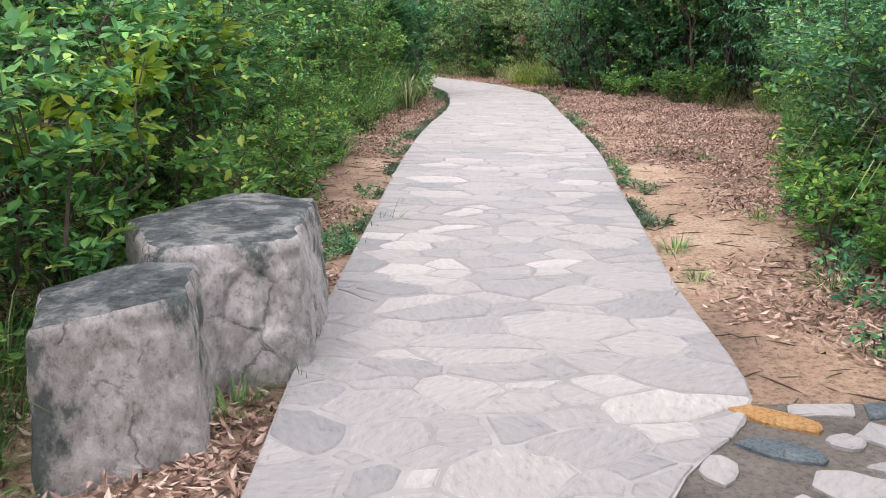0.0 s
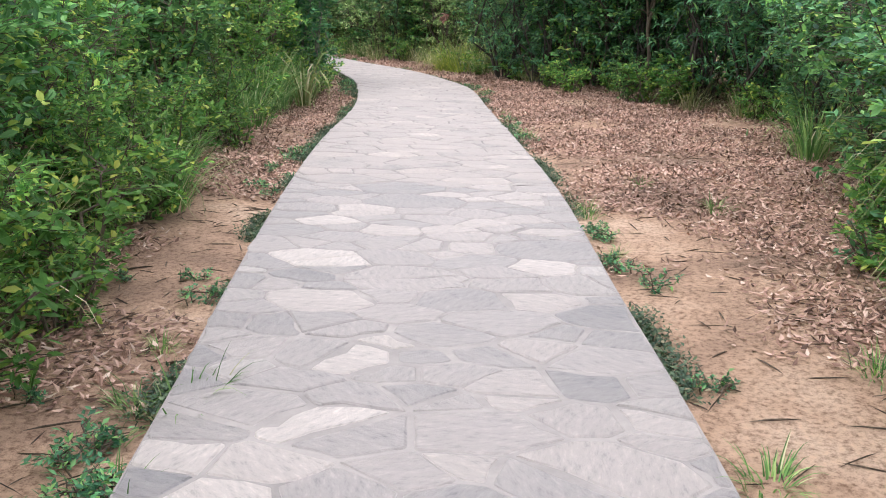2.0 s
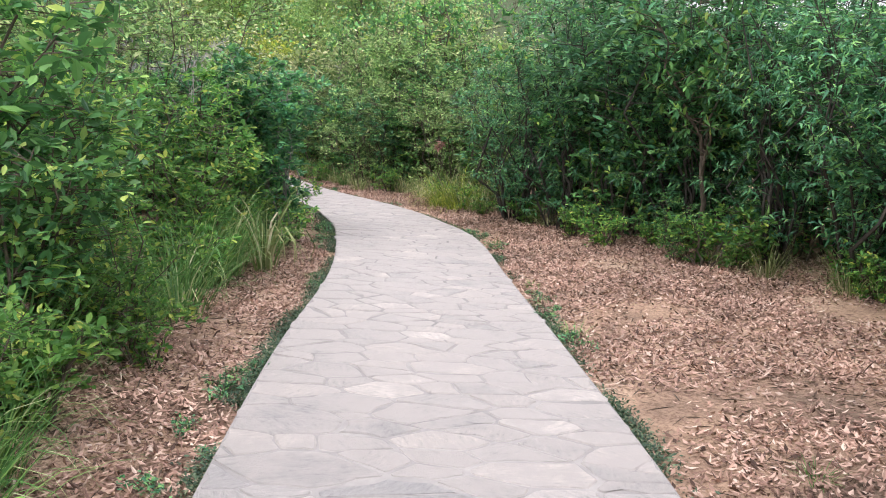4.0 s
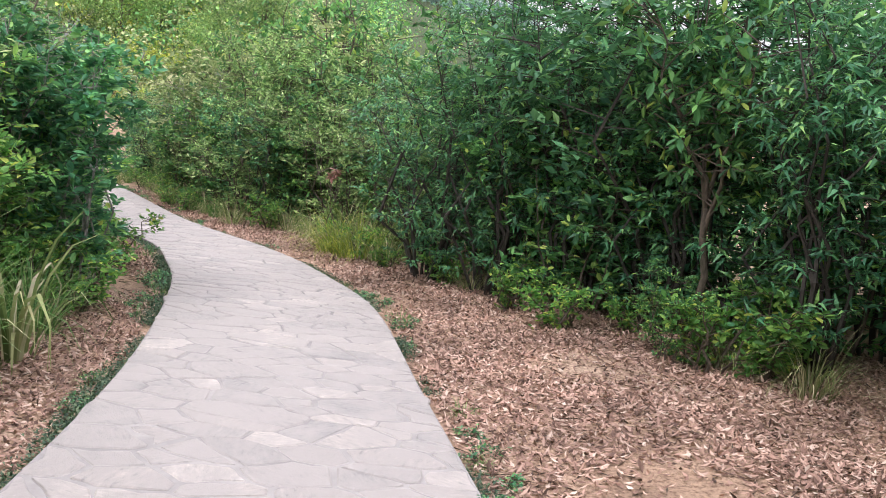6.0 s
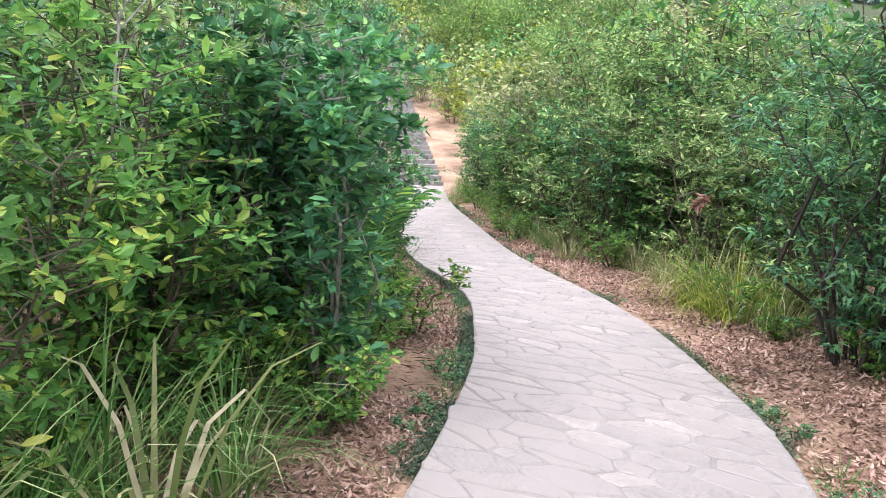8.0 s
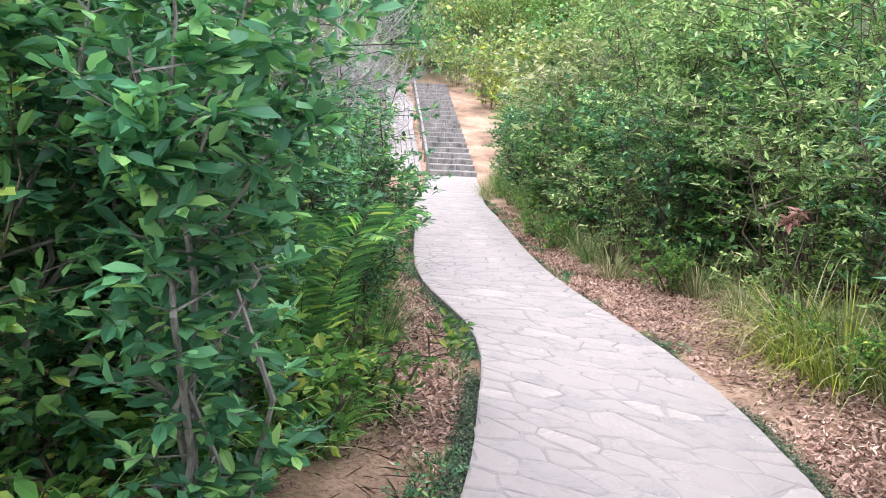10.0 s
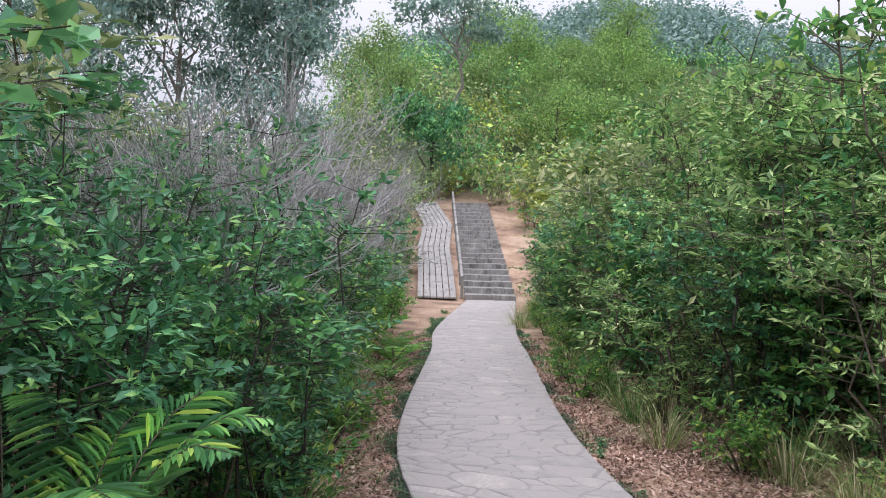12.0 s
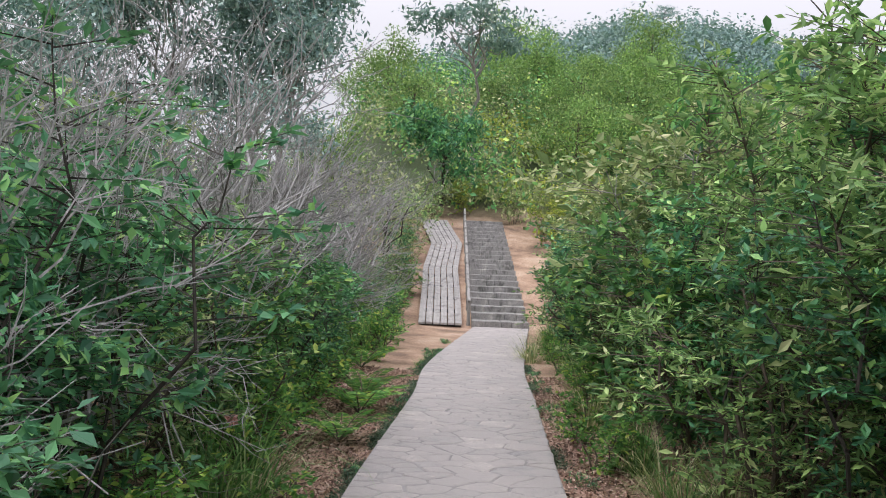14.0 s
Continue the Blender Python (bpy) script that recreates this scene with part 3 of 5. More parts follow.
def forked_tree(name, label, leaf, bark, seed, fork=1.05, h=2.9, reach=0.9, twigs=130, per=9, leaf_len=0.125, leaf_w=0.05):
    """A slim young trunk that forks, with large leaves in whorls at the twig ends."""
    rng = np.random.default_rng(seed)
    root = new(name)
    V, F, paths = [], [], []
    base = curve_pts(rng, np.array([0, 0, -0.1]), np.array([-0.05, 0, fork]), 6, 0.02)
    tube(V, F, base, 0.034, 0.027, 8)
    for az, out, top in ((0.3, 0.35, 1.0), (2.9, 0.75, 0.85), (1.6, 0.3, 0.95), (4.4, 0.6, 0.75)):
        a = base[-1] if top > 0.8 else base[-2]
        e = np.array([reach * out * math.cos(az), reach * out * math.sin(az), h * top])
        p = curve_pts(rng, a, e, 7, 0.06, -0.05)
        paths.append(p)
        tube(V, F, p, 0.022, 0.005, 6)
    P, D = [], []
    for i in range(twigs):
        p = paths[rng.integers(len(paths))]
        t = rng.uniform(0.15, 1.0) * 5.99
        k = int(t)
        a = p[k] + (p[k + 1] - p[k]) * (t - k)
        d = unit(np.append(rng.normal(0, 1, 2), rng.uniform(0.0, 0.9)))
        b = a + d * rng.uniform(0.2, 0.55)
        tube(V, F, [a, (a + b) / 2 + rng.normal(0, 0.015, 3), b], 0.007, 0.003, 4)
        ring = rng.uniform(0, 2 * math.pi) + np.arange(per) * 2.4
        s1 = unit(np.cross(d, [0.2, 0.3, 1.0]))
        s2 = np.cross(d, s1)
        P.append(b - d * rng.uniform(0, 0.09, per)[:, None])
        D.append(s1 * np.cos(ring)[:, None] + s2 * np.sin(ring)[:, None] + d * rng.uniform(0.1, 0.9, per)[:, None])
    P, D = np.concatenate(P), np.concatenate(D)
    n = len(P)
    size = rng.uniform(0.55, 1.1, n)
    LV, LF = leaf_mesh(P, D, np.array([0, 0, 1.0]) + rng.normal(0, 0.3, (n, 3)), leaf_len * size, leaf_w * size, True, 0.2, 0.25)
    link_mesh("trunk", V, F, bark, root, smooth=True)
    link_mesh("crown", LV.tolist(), LF.tolist(), leaf, root)
    return tagged(root, label, "tree")

# ---- ground ----


def axis_steps(a, b, c, d, fine, coarse):
    left = [b - coarse * (1.25 ** i) for i in range(40) if b - coarse * (1.25 ** i) > a]
    right = [c + coarse * (1.25 ** i) for i in range(40) if c + coarse * (1.25 ** i) < d]
    return np.array(sorted([a] + left) + list(np.arange(b, c, fine)) + right + [d])


gx, gy = axis_steps(-900, -22, 7, 900, 0.28, 0.5), axis_steps(-900, -6, 56, 1200, 0.28, 0.5)
GX, GY = np.meshgrid(gx, gy)
GZ = height(GX, GY)
nx, ny = len(gx), len(gy)
idx = np.arange(nx * ny).reshape(ny, nx)
gf = np.stack([idx[:-1, :-1], idx[:-1, 1:], idx[1:, 1:], idx[1:, :-1]], -1).reshape(-1, 4)
ground = link_mesh("ground", np.stack([GX, GY, GZ], -1).reshape(-1, 3).tolist(), gf.tolist(), M_SOIL, smooth=True)
tagged(ground, "orange sandy earth with trodden bare patches and leaf litter", "ground", kind="structure")

# ---- paved walk ----
walk_v, walk_f = [], []
for i in range(0, RUNGS, 2):
    for q, z in ((PA[i], -0.16), (PA[i], -0.007), (PB[i], -0.007), (PB[i], -0.16)):
        walk_v.append((q[0], q[1], z))
for i in range(len(walk_v) // 4 - 1):
    for j in range(3):
        walk_f.append((4 * i + j, 4 * i + j + 1, 4 * i + j + 5, 4 * i + j + 4))
walk_f += [(0, 1, 2, 3), tuple(len(walk_v) - 4 + j for j in (3, 2, 1, 0))]
pavement = link_mesh("pavement", walk_v, walk_f, M_MORTAR)
tagged(pavement, "crazy-paved walk of grey flagstones set in pale mortar", "path", kind="structure")


def clip_poly(poly, nx_, ny_, c):
    out = []
    for (x1, y1), (x2, y2) in zip(poly, poly[1:] + poly[:1]):
        d1, d2 = nx_ * x1 + ny_ * y1 - c, nx_ * x2 + ny_ * y2 - c
        if d1 <= 0:
            out.append((x1, y1))
        if d1 * d2 < 0:
            t = d1 / (d1 - d2)
            out.append((x1 + (x2 - x1) * t, y1 + (y2 - y1) * t))
    return out


def crazy_cells(rng, width, length, cell, stretch):
    """Irregular paving cells of mixed sizes in a strip, as polygons: cells lie longer across the strip."""
    e = 1 / stretch
    rows = [[] for _ in range(int(length / cell) + 3)]
    for _ in range(int(22 * width * length / (cell * cell * stretch))):
        u, s = rng.uniform(-0.02, width + 0.02), rng.uniform(0, length)
        r = cell * (rng.uniform(0.34, 0.6) if rng.uniform() < 0.45 else rng.uniform(0.6, 1.15))
        k = int(s / cell) + 1
        near = [q for row in rows[max(0, k - 3):k + 4] for q in row]
        if all(((u - a) * e) ** 2 + (s - b) ** 2 > (0.72 * (r + c)) ** 2 for a, b, c in near):
            rows[k].append((u, s, r))
    S = np.array(sorted((q for row in rows for q in row), key=lambda q: q[1]))
    heavy = 0.42 * S[:, 2] ** 2
    cells = []
    for i, (u, s, r) in enumerate(S):
        lo, hi = np.searchsorted(S[:, 1], (s - 4 * cell, s + 4 * cell))
        poly = [(0, max(0, s - 2.4 * cell)), (width, max(0, s - 2.4 * cell)), (width, min(length, s + 2.4 * cell)), (0, min(length, s + 2.4 * cell))]
        for j in range(lo, hi):
            if j != i:
                du, ds = (S[j, 0] - u) * e, S[j, 1] - s
                mu, msd = (S[j, 0] + u) / 2, (S[j, 1] + s) / 2
                poly = clip_poly(poly, du * e, ds, du * e * mu + ds * msd + heavy[i] - heavy[j])
                if len(poly) < 3:
                    break
        if len(poly) < 3:
            continue
        if r > 0.8 * cell and rng.uniform() < 0.6:
            a = rng.uniform(0.4, 2.7)
            ca, sa = math.cos(a), math.sin(a)
            c = ca * u + sa * s + rng.normal(0, 0.2 * cell)
            cells += [(s, q) for q in (clip_poly(poly, ca, sa, c), clip_poly(poly, -ca, -sa, -c)) if len(q) >= 3]
        else:
            cells.append((s, poly))
    return cells


def shrink(poly, gap, edge_lo, edge_hi):
    """Draws a cell's sides in by half a joint, but not on the walk's own borders."""
    out = list(poly)
    for (x1, y1), (x2, y2) in zip(poly, poly[1:] + poly[:1]):
        dx, dy = x2 - x1, y2 - y1
        ln = math.hypot(dx, dy)
        if ln < 1e-6:
            continue
        g = 0.004 if (max(x1, x2) < edge_lo + 1e-4 or min(x1, x2) > edge_hi - 1e-4) else gap
        nx_, ny_ = dy / ln, -dx / ln
        out = clip_poly(out, nx_, ny_, nx_ * x1 + ny_ * y1 - g)
        if len(out) < 3:
            return []
    return out


def roughen(poly, rng, amount):
    """Chips the outline: splits sides and cuts corners."""
    out = []
    k = len(poly)
    for i in range(k):
        a, b, c = poly[i - 1], poly[i], poly[(i + 1) % k]
        la, lc = math.hypot(b[0] - a[0], b[1] - a[1]), math.hypot(b[0] - c[0], b[1] - c[1])
        if la < 0.02:
            continue
        t1, t2 = min(0.25, rng.uniform(0.003, 0.016) / max(la, 1e-3)), min(0.25, rng.uniform(0.003, 0.016) / max(lc, 1e-3))
        out.append((b[0] + (a[0] - b[0]) * t1, b[1] + (a[1] - b[1]) * t1))
        out.append((b[0] + (c[0] - b[0]) * t2, b[1] + (c[1] - b[1]) * t2))
        for f in ((0.33, 0.68) if lc > 0.24 else (0.5,) if lc > 0.12 else ()):
            f += rng.uniform(-0.1, 0.1)
            d = rng.normal(0, amount * (0.8 if lc > 0.24 else 0.5))
            out.append((b[0] + (c[0] - b[0]) * f - (c[1] - b[1]) / lc * d, b[1] + (c[1] - b[1]) * f + (c[0] - b[0]) / lc * d))
    return out


def stone_faces(outline, z_top, lip=0.006, depth=0.03):
    """Vertices and faces of one stone: flat top, worn lip, short sides."""
    k = len(outline)
    cx, cy = sum(p[0] for p in outline) / k, sum(p[1] for p in outline) / k
    v = []
    for x, y in outline:
        d = math.hypot(x - cx, y - cy)
        f = max(0.3, 1 - 0.010 / max(d, 0.02))
        v.append((cx + (x - cx) * f, cy + (y - cy) * f, z_top))
    v += [(x, y, z_top - lip) for x, y in outline] + [(x, y, z_top - depth) for x, y in outline]
    f = [tuple(range(k))]
    for r in range(2):
        f += [(r * k + i, (r + 1) * k + i, (r + 1) * k + (i + 1) % k, r * k + (i + 1) % k) for i in range(k)]
    return v, f


rng = np.random.default_rng(11)
W0 = 1.7
paving = []
for s, poly in crazy_cells(rng, W0, PLEN, 0.2, 1.5):
    p = shrink(poly, rng.choice([0.002, 0.005, 0.009, 0.015]), 0, W0)
    if len(p) < 3:
        continue
    p = roughen(p, rng, 0.015)
    area = abs(sum(a[0] * b[1] - b[0] * a[1] for a, b in zip(p, p[1:] + p[:1]))) / 2 if len(p) > 2 else 0
    if area > 0.0025:
        paving.append((s, p))

# ---- two grey blocks beside the walk ----


def block(name, label, centre, radii, h, turn, seed, corners):
    """A squat, uneven upright block with worn edges and a nearly flat top."""
    root = new(name)
    root.location = (centre[0], centre[1], hz(*centre) - 0.03)
    root.rotation_euler = (0, 0, turn)
    around, V, F = 150, [], []
    rows = [i / 34 for i in range(32)] + [0.93, 0.955, 0.98, 1.0]
    brng = np.random.default_rng(int(seed * 10))
    flats = [(2 * math.pi * k / corners + brng.uniform(-0.25, 0.25), brng.uniform(0.86, 1.06)) for k in range(corners)]

    def rim(a, f):
        g = sum(max(0.0, math.cos(a - t) / d) ** 26 for t, d in flats) ** (1 / 26)
        x, y = math.cos(a) / g * radii[0], math.sin(a) / g * radii[1]
        q = Vector((x * 4, y * 4, f * h * 3.0 + seed))
        crack = 1 - abs(noise.noise(Vector((x * 5, y * 5, f * h * 4.0 + seed))))
        k = 1 + 0.06 * noise.noise(q) + 0.04 * noise.noise(q * 2.7) + 0.022 * noise.noise(q * 6.5) + 0.012 * noise.noise(q * 15) - 0.05 * crack ** 14
        return x * k, y * k
    for f in rows:
        flare = 1.06 - 0.10 * f
        inset = 1 - 0.045 * max(0, (f - 0.93) / 0.07) ** 2
        for j in range(around):
            x, y = rim(2 * math.pi * j / around, f)
            z = f * h * (1 + 0.05 * noise.noise(Vector((x * 2, y * 2, seed)))) + (0.03 * x - 0.02 * y) * f
            V.append((x * flare * inset, y * flare * inset, z))
    for i in range(len(rows) - 1):
        for j in range(around):
            q = (j + 1) % around
            F.append((i * around + j, i * around + q, (i + 1) * around + q, (i + 1) * around + j))
    link_mesh("body", V, F, M_ROCK, root, smooth=True)
    TV, TF = [], []
    last = V[-around:]
    rings = [1.0, 0.94, 0.85, 0.7, 0.5, 0.3, 0.12]
    for g in rings:
        for x, y, z in last:
            q = Vector((x * g * 6, y * g * 6, seed))
            TV.append((x * g, y * g, z * g + (h * 1.0) * (1 - g) + (0.010 * noise.noise(q) + 0.005 * noise.noise(q * 4)) * (g < 1) + 0.012 * (1 - g) ** 0.4))
    for i in range(len(rings) - 1):
        for j in range(around):
            q = (j + 1) % around
            TF.append((i * around + j, i * around + q, (i + 1) * around + q, (i + 1) * around + j))
    TF.append(tuple((len(rings) - 1) * around + j for j in range(around)))
    link_mesh("top", TV, TF, M_ROCKTOP, root, "dark lichened top", smooth=True)
    return tagged(root, label, "stone block")


block("stone_block", "smaller squat grey weathered block with dark top beside walk", (-0.61, 0.47), (0.275, 0.315), 0.54, 0.2, 3.1, 5)
block("stone_block", "larger squat grey weathered block butting the smaller one", (-0.69, 1.40), (0.355, 0.60), 0.55, 0.2, 8.4, 5)

# ---- stairs, rail and plank ramp on the slope ----
stair_m = Matrix((( STAIR_SIDE.x, STAIR_UP.x, 0, STAIR_FOOT.x), (STAIR_SIDE.y, STAIR_UP.y, 0, STAIR_FOOT.y), (0, 0, 1, -0.01), (0, 0, 0, 1)))
stairs = new("staircase")
stairs.matrix_world = stair_m
tagged(stairs, "long flight of weathered grey stone steps up the slope", "stairs", kind="structure")


def box_bm(x0, x1, y0, y1, z0, z1, bevel=0.012):
    bm = bmesh.new()
    bmesh.ops.create_cube(bm, size=1)
    for v in bm.verts:
        v.co = Vector((x0 + (x1 - x0) * (v.co.x + 0.5), y0 + (y1 - y0) * (v.co.y + 0.5), z0 + (z1 - z0) * (v.co.z + 0.5)))
    if bevel:
        bmesh.ops.bevel(bm, geom=bm.edges[:], offset=bevel, segments=1, affect="EDGES")
    return bm


srng = np.random.default_rng(5)
for i in range(STEPS):
    cuts = [0, *sorted(srng.uniform(0.2, 0.8, srng.integers(1, 3))), 1]
    for a, b in zip(cuts, cuts[1:]):
        x0, x1 = -STAIR_W / 2 + a * STAIR_W + 0.006, -STAIR_W / 2 + b * STAIR_W - 0.006
        part("step", box_bm(x0, x1, i * TREAD + srng.uniform(-0.015, 0.015), (i + 1) * TREAD + 0.06, i * RISE - 0.10, (i + 1) * RISE + srng.uniform(-0.012, 0.008), 0.014), M_STEP, stairs)

rail = new("handrail")
rail.matrix_world = stair_m
tagged(rail, "low weathered pale wooden handrail along the stone steps", "railing")
for i in range(0, 11):
    y = 0.25 + i * 1.3
    z = y / TREAD * RISE
    V, F = [], []
    tube(V, F, [(-0.83, y, z - 0.2), (-0.83, y, z + 0.36), (-0.828, y + 0.01, z + 0.62)], 0.05, 0.045, 8)
    link_mesh("post", V, F, B_GREY, rail)
    if i < 10:
        V, F = [], []
        tube(V, F, [(-0.83, y - 0.08, z + 0.56), (-0.835, y + 0.65, z + 0.56 + 0.165), (-0.83, y + 1.36, z + 0.56 + 0.34)], 0.045, 0.042, 8)
        link_mesh("rail", V, F, M_PLANK, rail)

ramp_walk = new("boardwalk")
ramp_walk.matrix_world = stair_m
tagged(ramp_walk, "pale plank ramp with dark gaps beside the stone steps", "boardwalk", kind="structure")
ramp_line = [(-1.56, -0.1), (-1.60, 3.0), (-1.66, 5.4), (-1.5, 9.0), (-2.1, 13.2)]
for j in range(6):
    for (xa, ya), (xb, yb) in zip(ramp_line, ramp_line[1:]):
        w = 0.19
        o = (j - 2.5) * w
        za, zb = ya / TREAD * RISE + 0.10, yb / TREAD * RISE + 0.10
        g = w / 2 - 0.012
        v = [(x + o + k * g, y, z + dz) for x, y, z in ((xa, ya, za), (xb, yb, zb)) for k in (-1, 1) for dz in (0, -0.05)]
        f = [(0, 2, 6, 4), (1, 5, 7, 3), (0, 4, 5, 1), (2, 3, 7, 6), (0, 1, 3, 2), (4, 6, 7, 5)]
        link_mesh("plank", v, f, M_PLANK, ramp_walk)
for y in np.arange(0.1, 13, 1.2):
    x = np.interp(y, [p[1] for p in ramp_line], [p[0] for p in ramp_line])
    z = y / TREAD * RISE
    part("bearer", box_bm(x - 0.55, x + 0.55, y - 0.05, y + 0.05, z - 0.3, z + 0.03, 0), B_DARK, ramp_walk)

# ---- plants: one of each kind, then copies ----
KINDS = {}


def kind(key, ob):
    KINDS[key] = ob
    ob.location = (0, -400, -50)
    return ob


for i in range(3):
    kind("broad%d" % i, shrub("broadleaf_shrub", "broad-leaved evergreen shrub with glossy green leaves", "shrub", L_MID, B_BROWN, 20 + i, 2.3, 1.0, 8, 240, 13, 0.098, 0.044, low=0.04))
    kind("pale%d" % i, shrub("pale_shrub", "leafy shrub with pale fresh-green leaves", "shrub", L_BRIGHT, B_BROWN, 25 + i, 2.2, 1.0, 8, 220, 12, 0.095, 0.042, low=0.04))
    kind("deep%d" % i, shrub("dark_shrub", "dense dark green shrub with small leaves", "shrub", L_DEEP, B_DARK, 30 + i, 2.6, 1.05, 9, 270, 15, 0.088, 0.040, full=False, low=0.04))
    kind("fine%d" % i, shrub("olive_shrub", "tall olive-green shrub with fine narrow leaves", "shrub", L_OLIVE, B_BROWN, 40 + i, 2.5, 1.05, 9, 270, 16, 0.09, 0.028, full=False, low=0.04))
    kind("bright%d" % i, shrub("low_shrub", "low fresh-green shrub with rounded leaves", "shrub", L_BRIGHT, B_BROWN, 50 + i, 0.75, 0.55, 7, 95, 10, 0.075, 0.038, low=0.05))
    kind("bare%d" % i, bare_shrub("bare_shrub", "leafless grey shrub of fine forking twigs", B_GREY, 60 + i, 2.6, 1.3, 11))
    kind("tall_grass%d" % i, grass_clump("tall_grass", "tall arching clump of green and straw grass", L_GRASS, 70 + i, 120, 1.15, 0.014, 0.6, 0.2, 1.1))
    kind("straw_grass%d" % i, grass_clump("tall_grass", "yellowish arching clump of tall dry grass", L_STRAW, 80 + i, 140, 1.0, 0.011, 0.8, 0.24, 1.2))
    kind("tuft%d" % i, grass_clump("grass_tuft", "small green grass tuft at the edge of the walk", L_GRASS, 90 + i, 70, 0.19, 0.007, 1.1, 0.09, 0.8))
    kind("weed%d" % i, shrub("weed", "low dark green weed creeping beside the walk", "weed", L_DEEP, B_BROWN, 95 + i, 0.10, 0.17, 5, 28, 7, 0.036, 0.017, full=False, low=0.05, stem_r=0.003))
    kind("far%d" % i, shrub("tall_shrub", "tall yellowish-green shrub on the slope", "shrub", L_SCRUB_HAZE, B_BROWN, 100 + i, 3.0, 1.6, 8, 190, 14, 0.15, 0.06, full=False, low=0.04))
    kind("dry%d" % i, shrub("dry_shrub", "tall pale olive shrub with thin dry leaves", "shrub", L_SCRUB_HAZE, B_GREY, 180 + i, 2.5, 1.1, 10, 260, 15, 0.085, 0.024, full=False, low=0.04))
    kind("fern%d" % i, frond_plant("fern", "light green fern with arching fronds", L_BRIGHT, B_BROWN, 110 + i, 10, 0.6, 22, 0.10, 0.018))
for i in range(2):
    kind("narrow%d" % i, shrub("slim_shrub", "tall slim evergreen shrub with oval leaves at the bend", "shrub", L_DEEP, B_GREY, 170 + i, 2.6, 0.5, 9, 260, 12, 0.092, 0.044, low=0.06, stem_r=0.012))
kind("yellow0", shrub("shrub", "yellow-green leafy shrub beside the steps", "shrub", L_YELLOW, B_BROWN, 121, 2.4, 1.4, 7, 170, 14, 0.13, 0.06, full=False, low=0.04))
kind("lime0", shrub("shrub", "lime-yellow leafy sprays in the hedge", "shrub", L_LIME, B_BROWN, 123, 1.3, 0.6, 6, 40, 11, 0.11, 0.05, low=0.6))
kind("palm0", frond_plant("palm_seedling", "young palm with stiff dark green fronds", L_MID, B_BROWN, 130, 12, 1.3, 36, 0.30, 0.024, 2.7))
kind("cane0", grass_clump("cane_grass", "broad arching yellow-green blades of cane grass", L_STRAW, 140, 26, 1.45, 0.030, 0.35, 0.12, 1.7))
kind("young0", forked_tree("young_tree", "young forked tree with large leathery leaves", L_MID, B_BROWN, 150))
kind("sapling0", bare_shrub("dead_sapling", "pale leafless dead sapling standing in the hedge", B_GREY, 160, 2.3, 0.4, 2, 2))
kind("dark0", shrub("shrub", "dark many-stemmed tall shrub with narrow drooping leaves", "shrub", L_DEEP, B_DARK, 151, 3.2, 1.0, 14, 330, 15, 0.11, 0.026, full=False, low=0.04, droop=0.5, stem_r=0.02))
kind("red0", shrub("dried_sprig", "slender sprig with a dried pink leaf head", "plant", L_PINK, B_BROWN, 152, 1.75, 0.08, 2, 6, 7, 0.09, 0.04, low=0.9, droop=0.6, stem_r=0.008))


def plant(key, x, y, scale=1.0, turn=None, tilt=0.0, label="", group="", sink=0.0):
    src = KINDS[key]
    a = prng.uniform(0, 2 * math.pi) if turn is None else turn
    ob = copy_thing(src, Matrix.Translation((x, y, hz(x, y) - sink)) @ Euler((tilt * math.cos(a), tilt * math.sin(a), a)).to_matrix().to_4x4())
    ob.scale = (scale, scale, scale * prng.uniform(0.92, 1.1))
    return tagged(ob, label, "", group)


prng = np.random.default_rng(77)

LEFT_LINE = [(-1.3, -3.5), (-1.25, 0.4), (-1.35, 1.8), (-1.55, 3.2), (-1.65, 4.4), (-2.4, 7.7), (-2.65, 10), (-3.0, 13.3), (-3.3, 15.3), (-4.7, 17.9), (-6.5, 20.9), (-8.4, 23.9), (-11.9, 30.0), (-14.7, 34.4)]
RIGHT_LINE = [(3.2, -3.5), (2.7, 1.0), (2.45, 3.5), (2.6, 5.5), (3.2, 8), (3.45, 10.5), (2.8, 12.2), (2.1, 13.8), (1.1, 14.6), (0.15, 16.4), (-0.9, 18.4), (-2.0, 20.2), (-3.2, 21.4), (-4.6, 23.3), (-6.7, 27.8), (-8.2, 30.6), (-10.0, 35.2)]


def along(line, step):
    d = even(dense(line, 0.2), max(2, int(sum(math.dist(a, b) for a, b in zip(line, line[1:])) / step)))
    t = np.gradient(d, axis=0)
    return d, unit(t)


def hedge(line, side, offset, step, choose, jitter=0.2):
    pts, tan = along(line, step)
    for (x, y), (tx, ty) in zip(pts, tan):
        o = offset + prng.uniform(-jitter, jitter)
        px, py = x + side * ty * o + prng.normal(0, jitter), y - side * tx * o + prng.normal(0, jitter)
        c = choose(px, py)
        if c:
            plant(c[0], px, py, c[1], tilt=prng.uniform(-0.08, 0.08))


def pick(*names):
    return names[prng.integers(len(names))] + str(prng.integers(3))


def left_front(x, y):
    if y > 18.5:
        return pick("broad", "deep", "deep", "fine"), prng.uniform(0.82, 1.0) if y < 27 else prng.uniform(0.66, 0.8)
    if math.hypot(x + 3.5, y - 15.5) < 0.8:
        return None
    if y > 13.8:
        return pick("deep", "deep", "broad"), prng.uniform(0.66, 0.8)
    if y > 11:
        return pick("broad", "pale", "deep"), prng.uniform(0.75, 0.95)
    return pick("broad", "pale", "broad"), prng.uniform(0.7, 0.95)


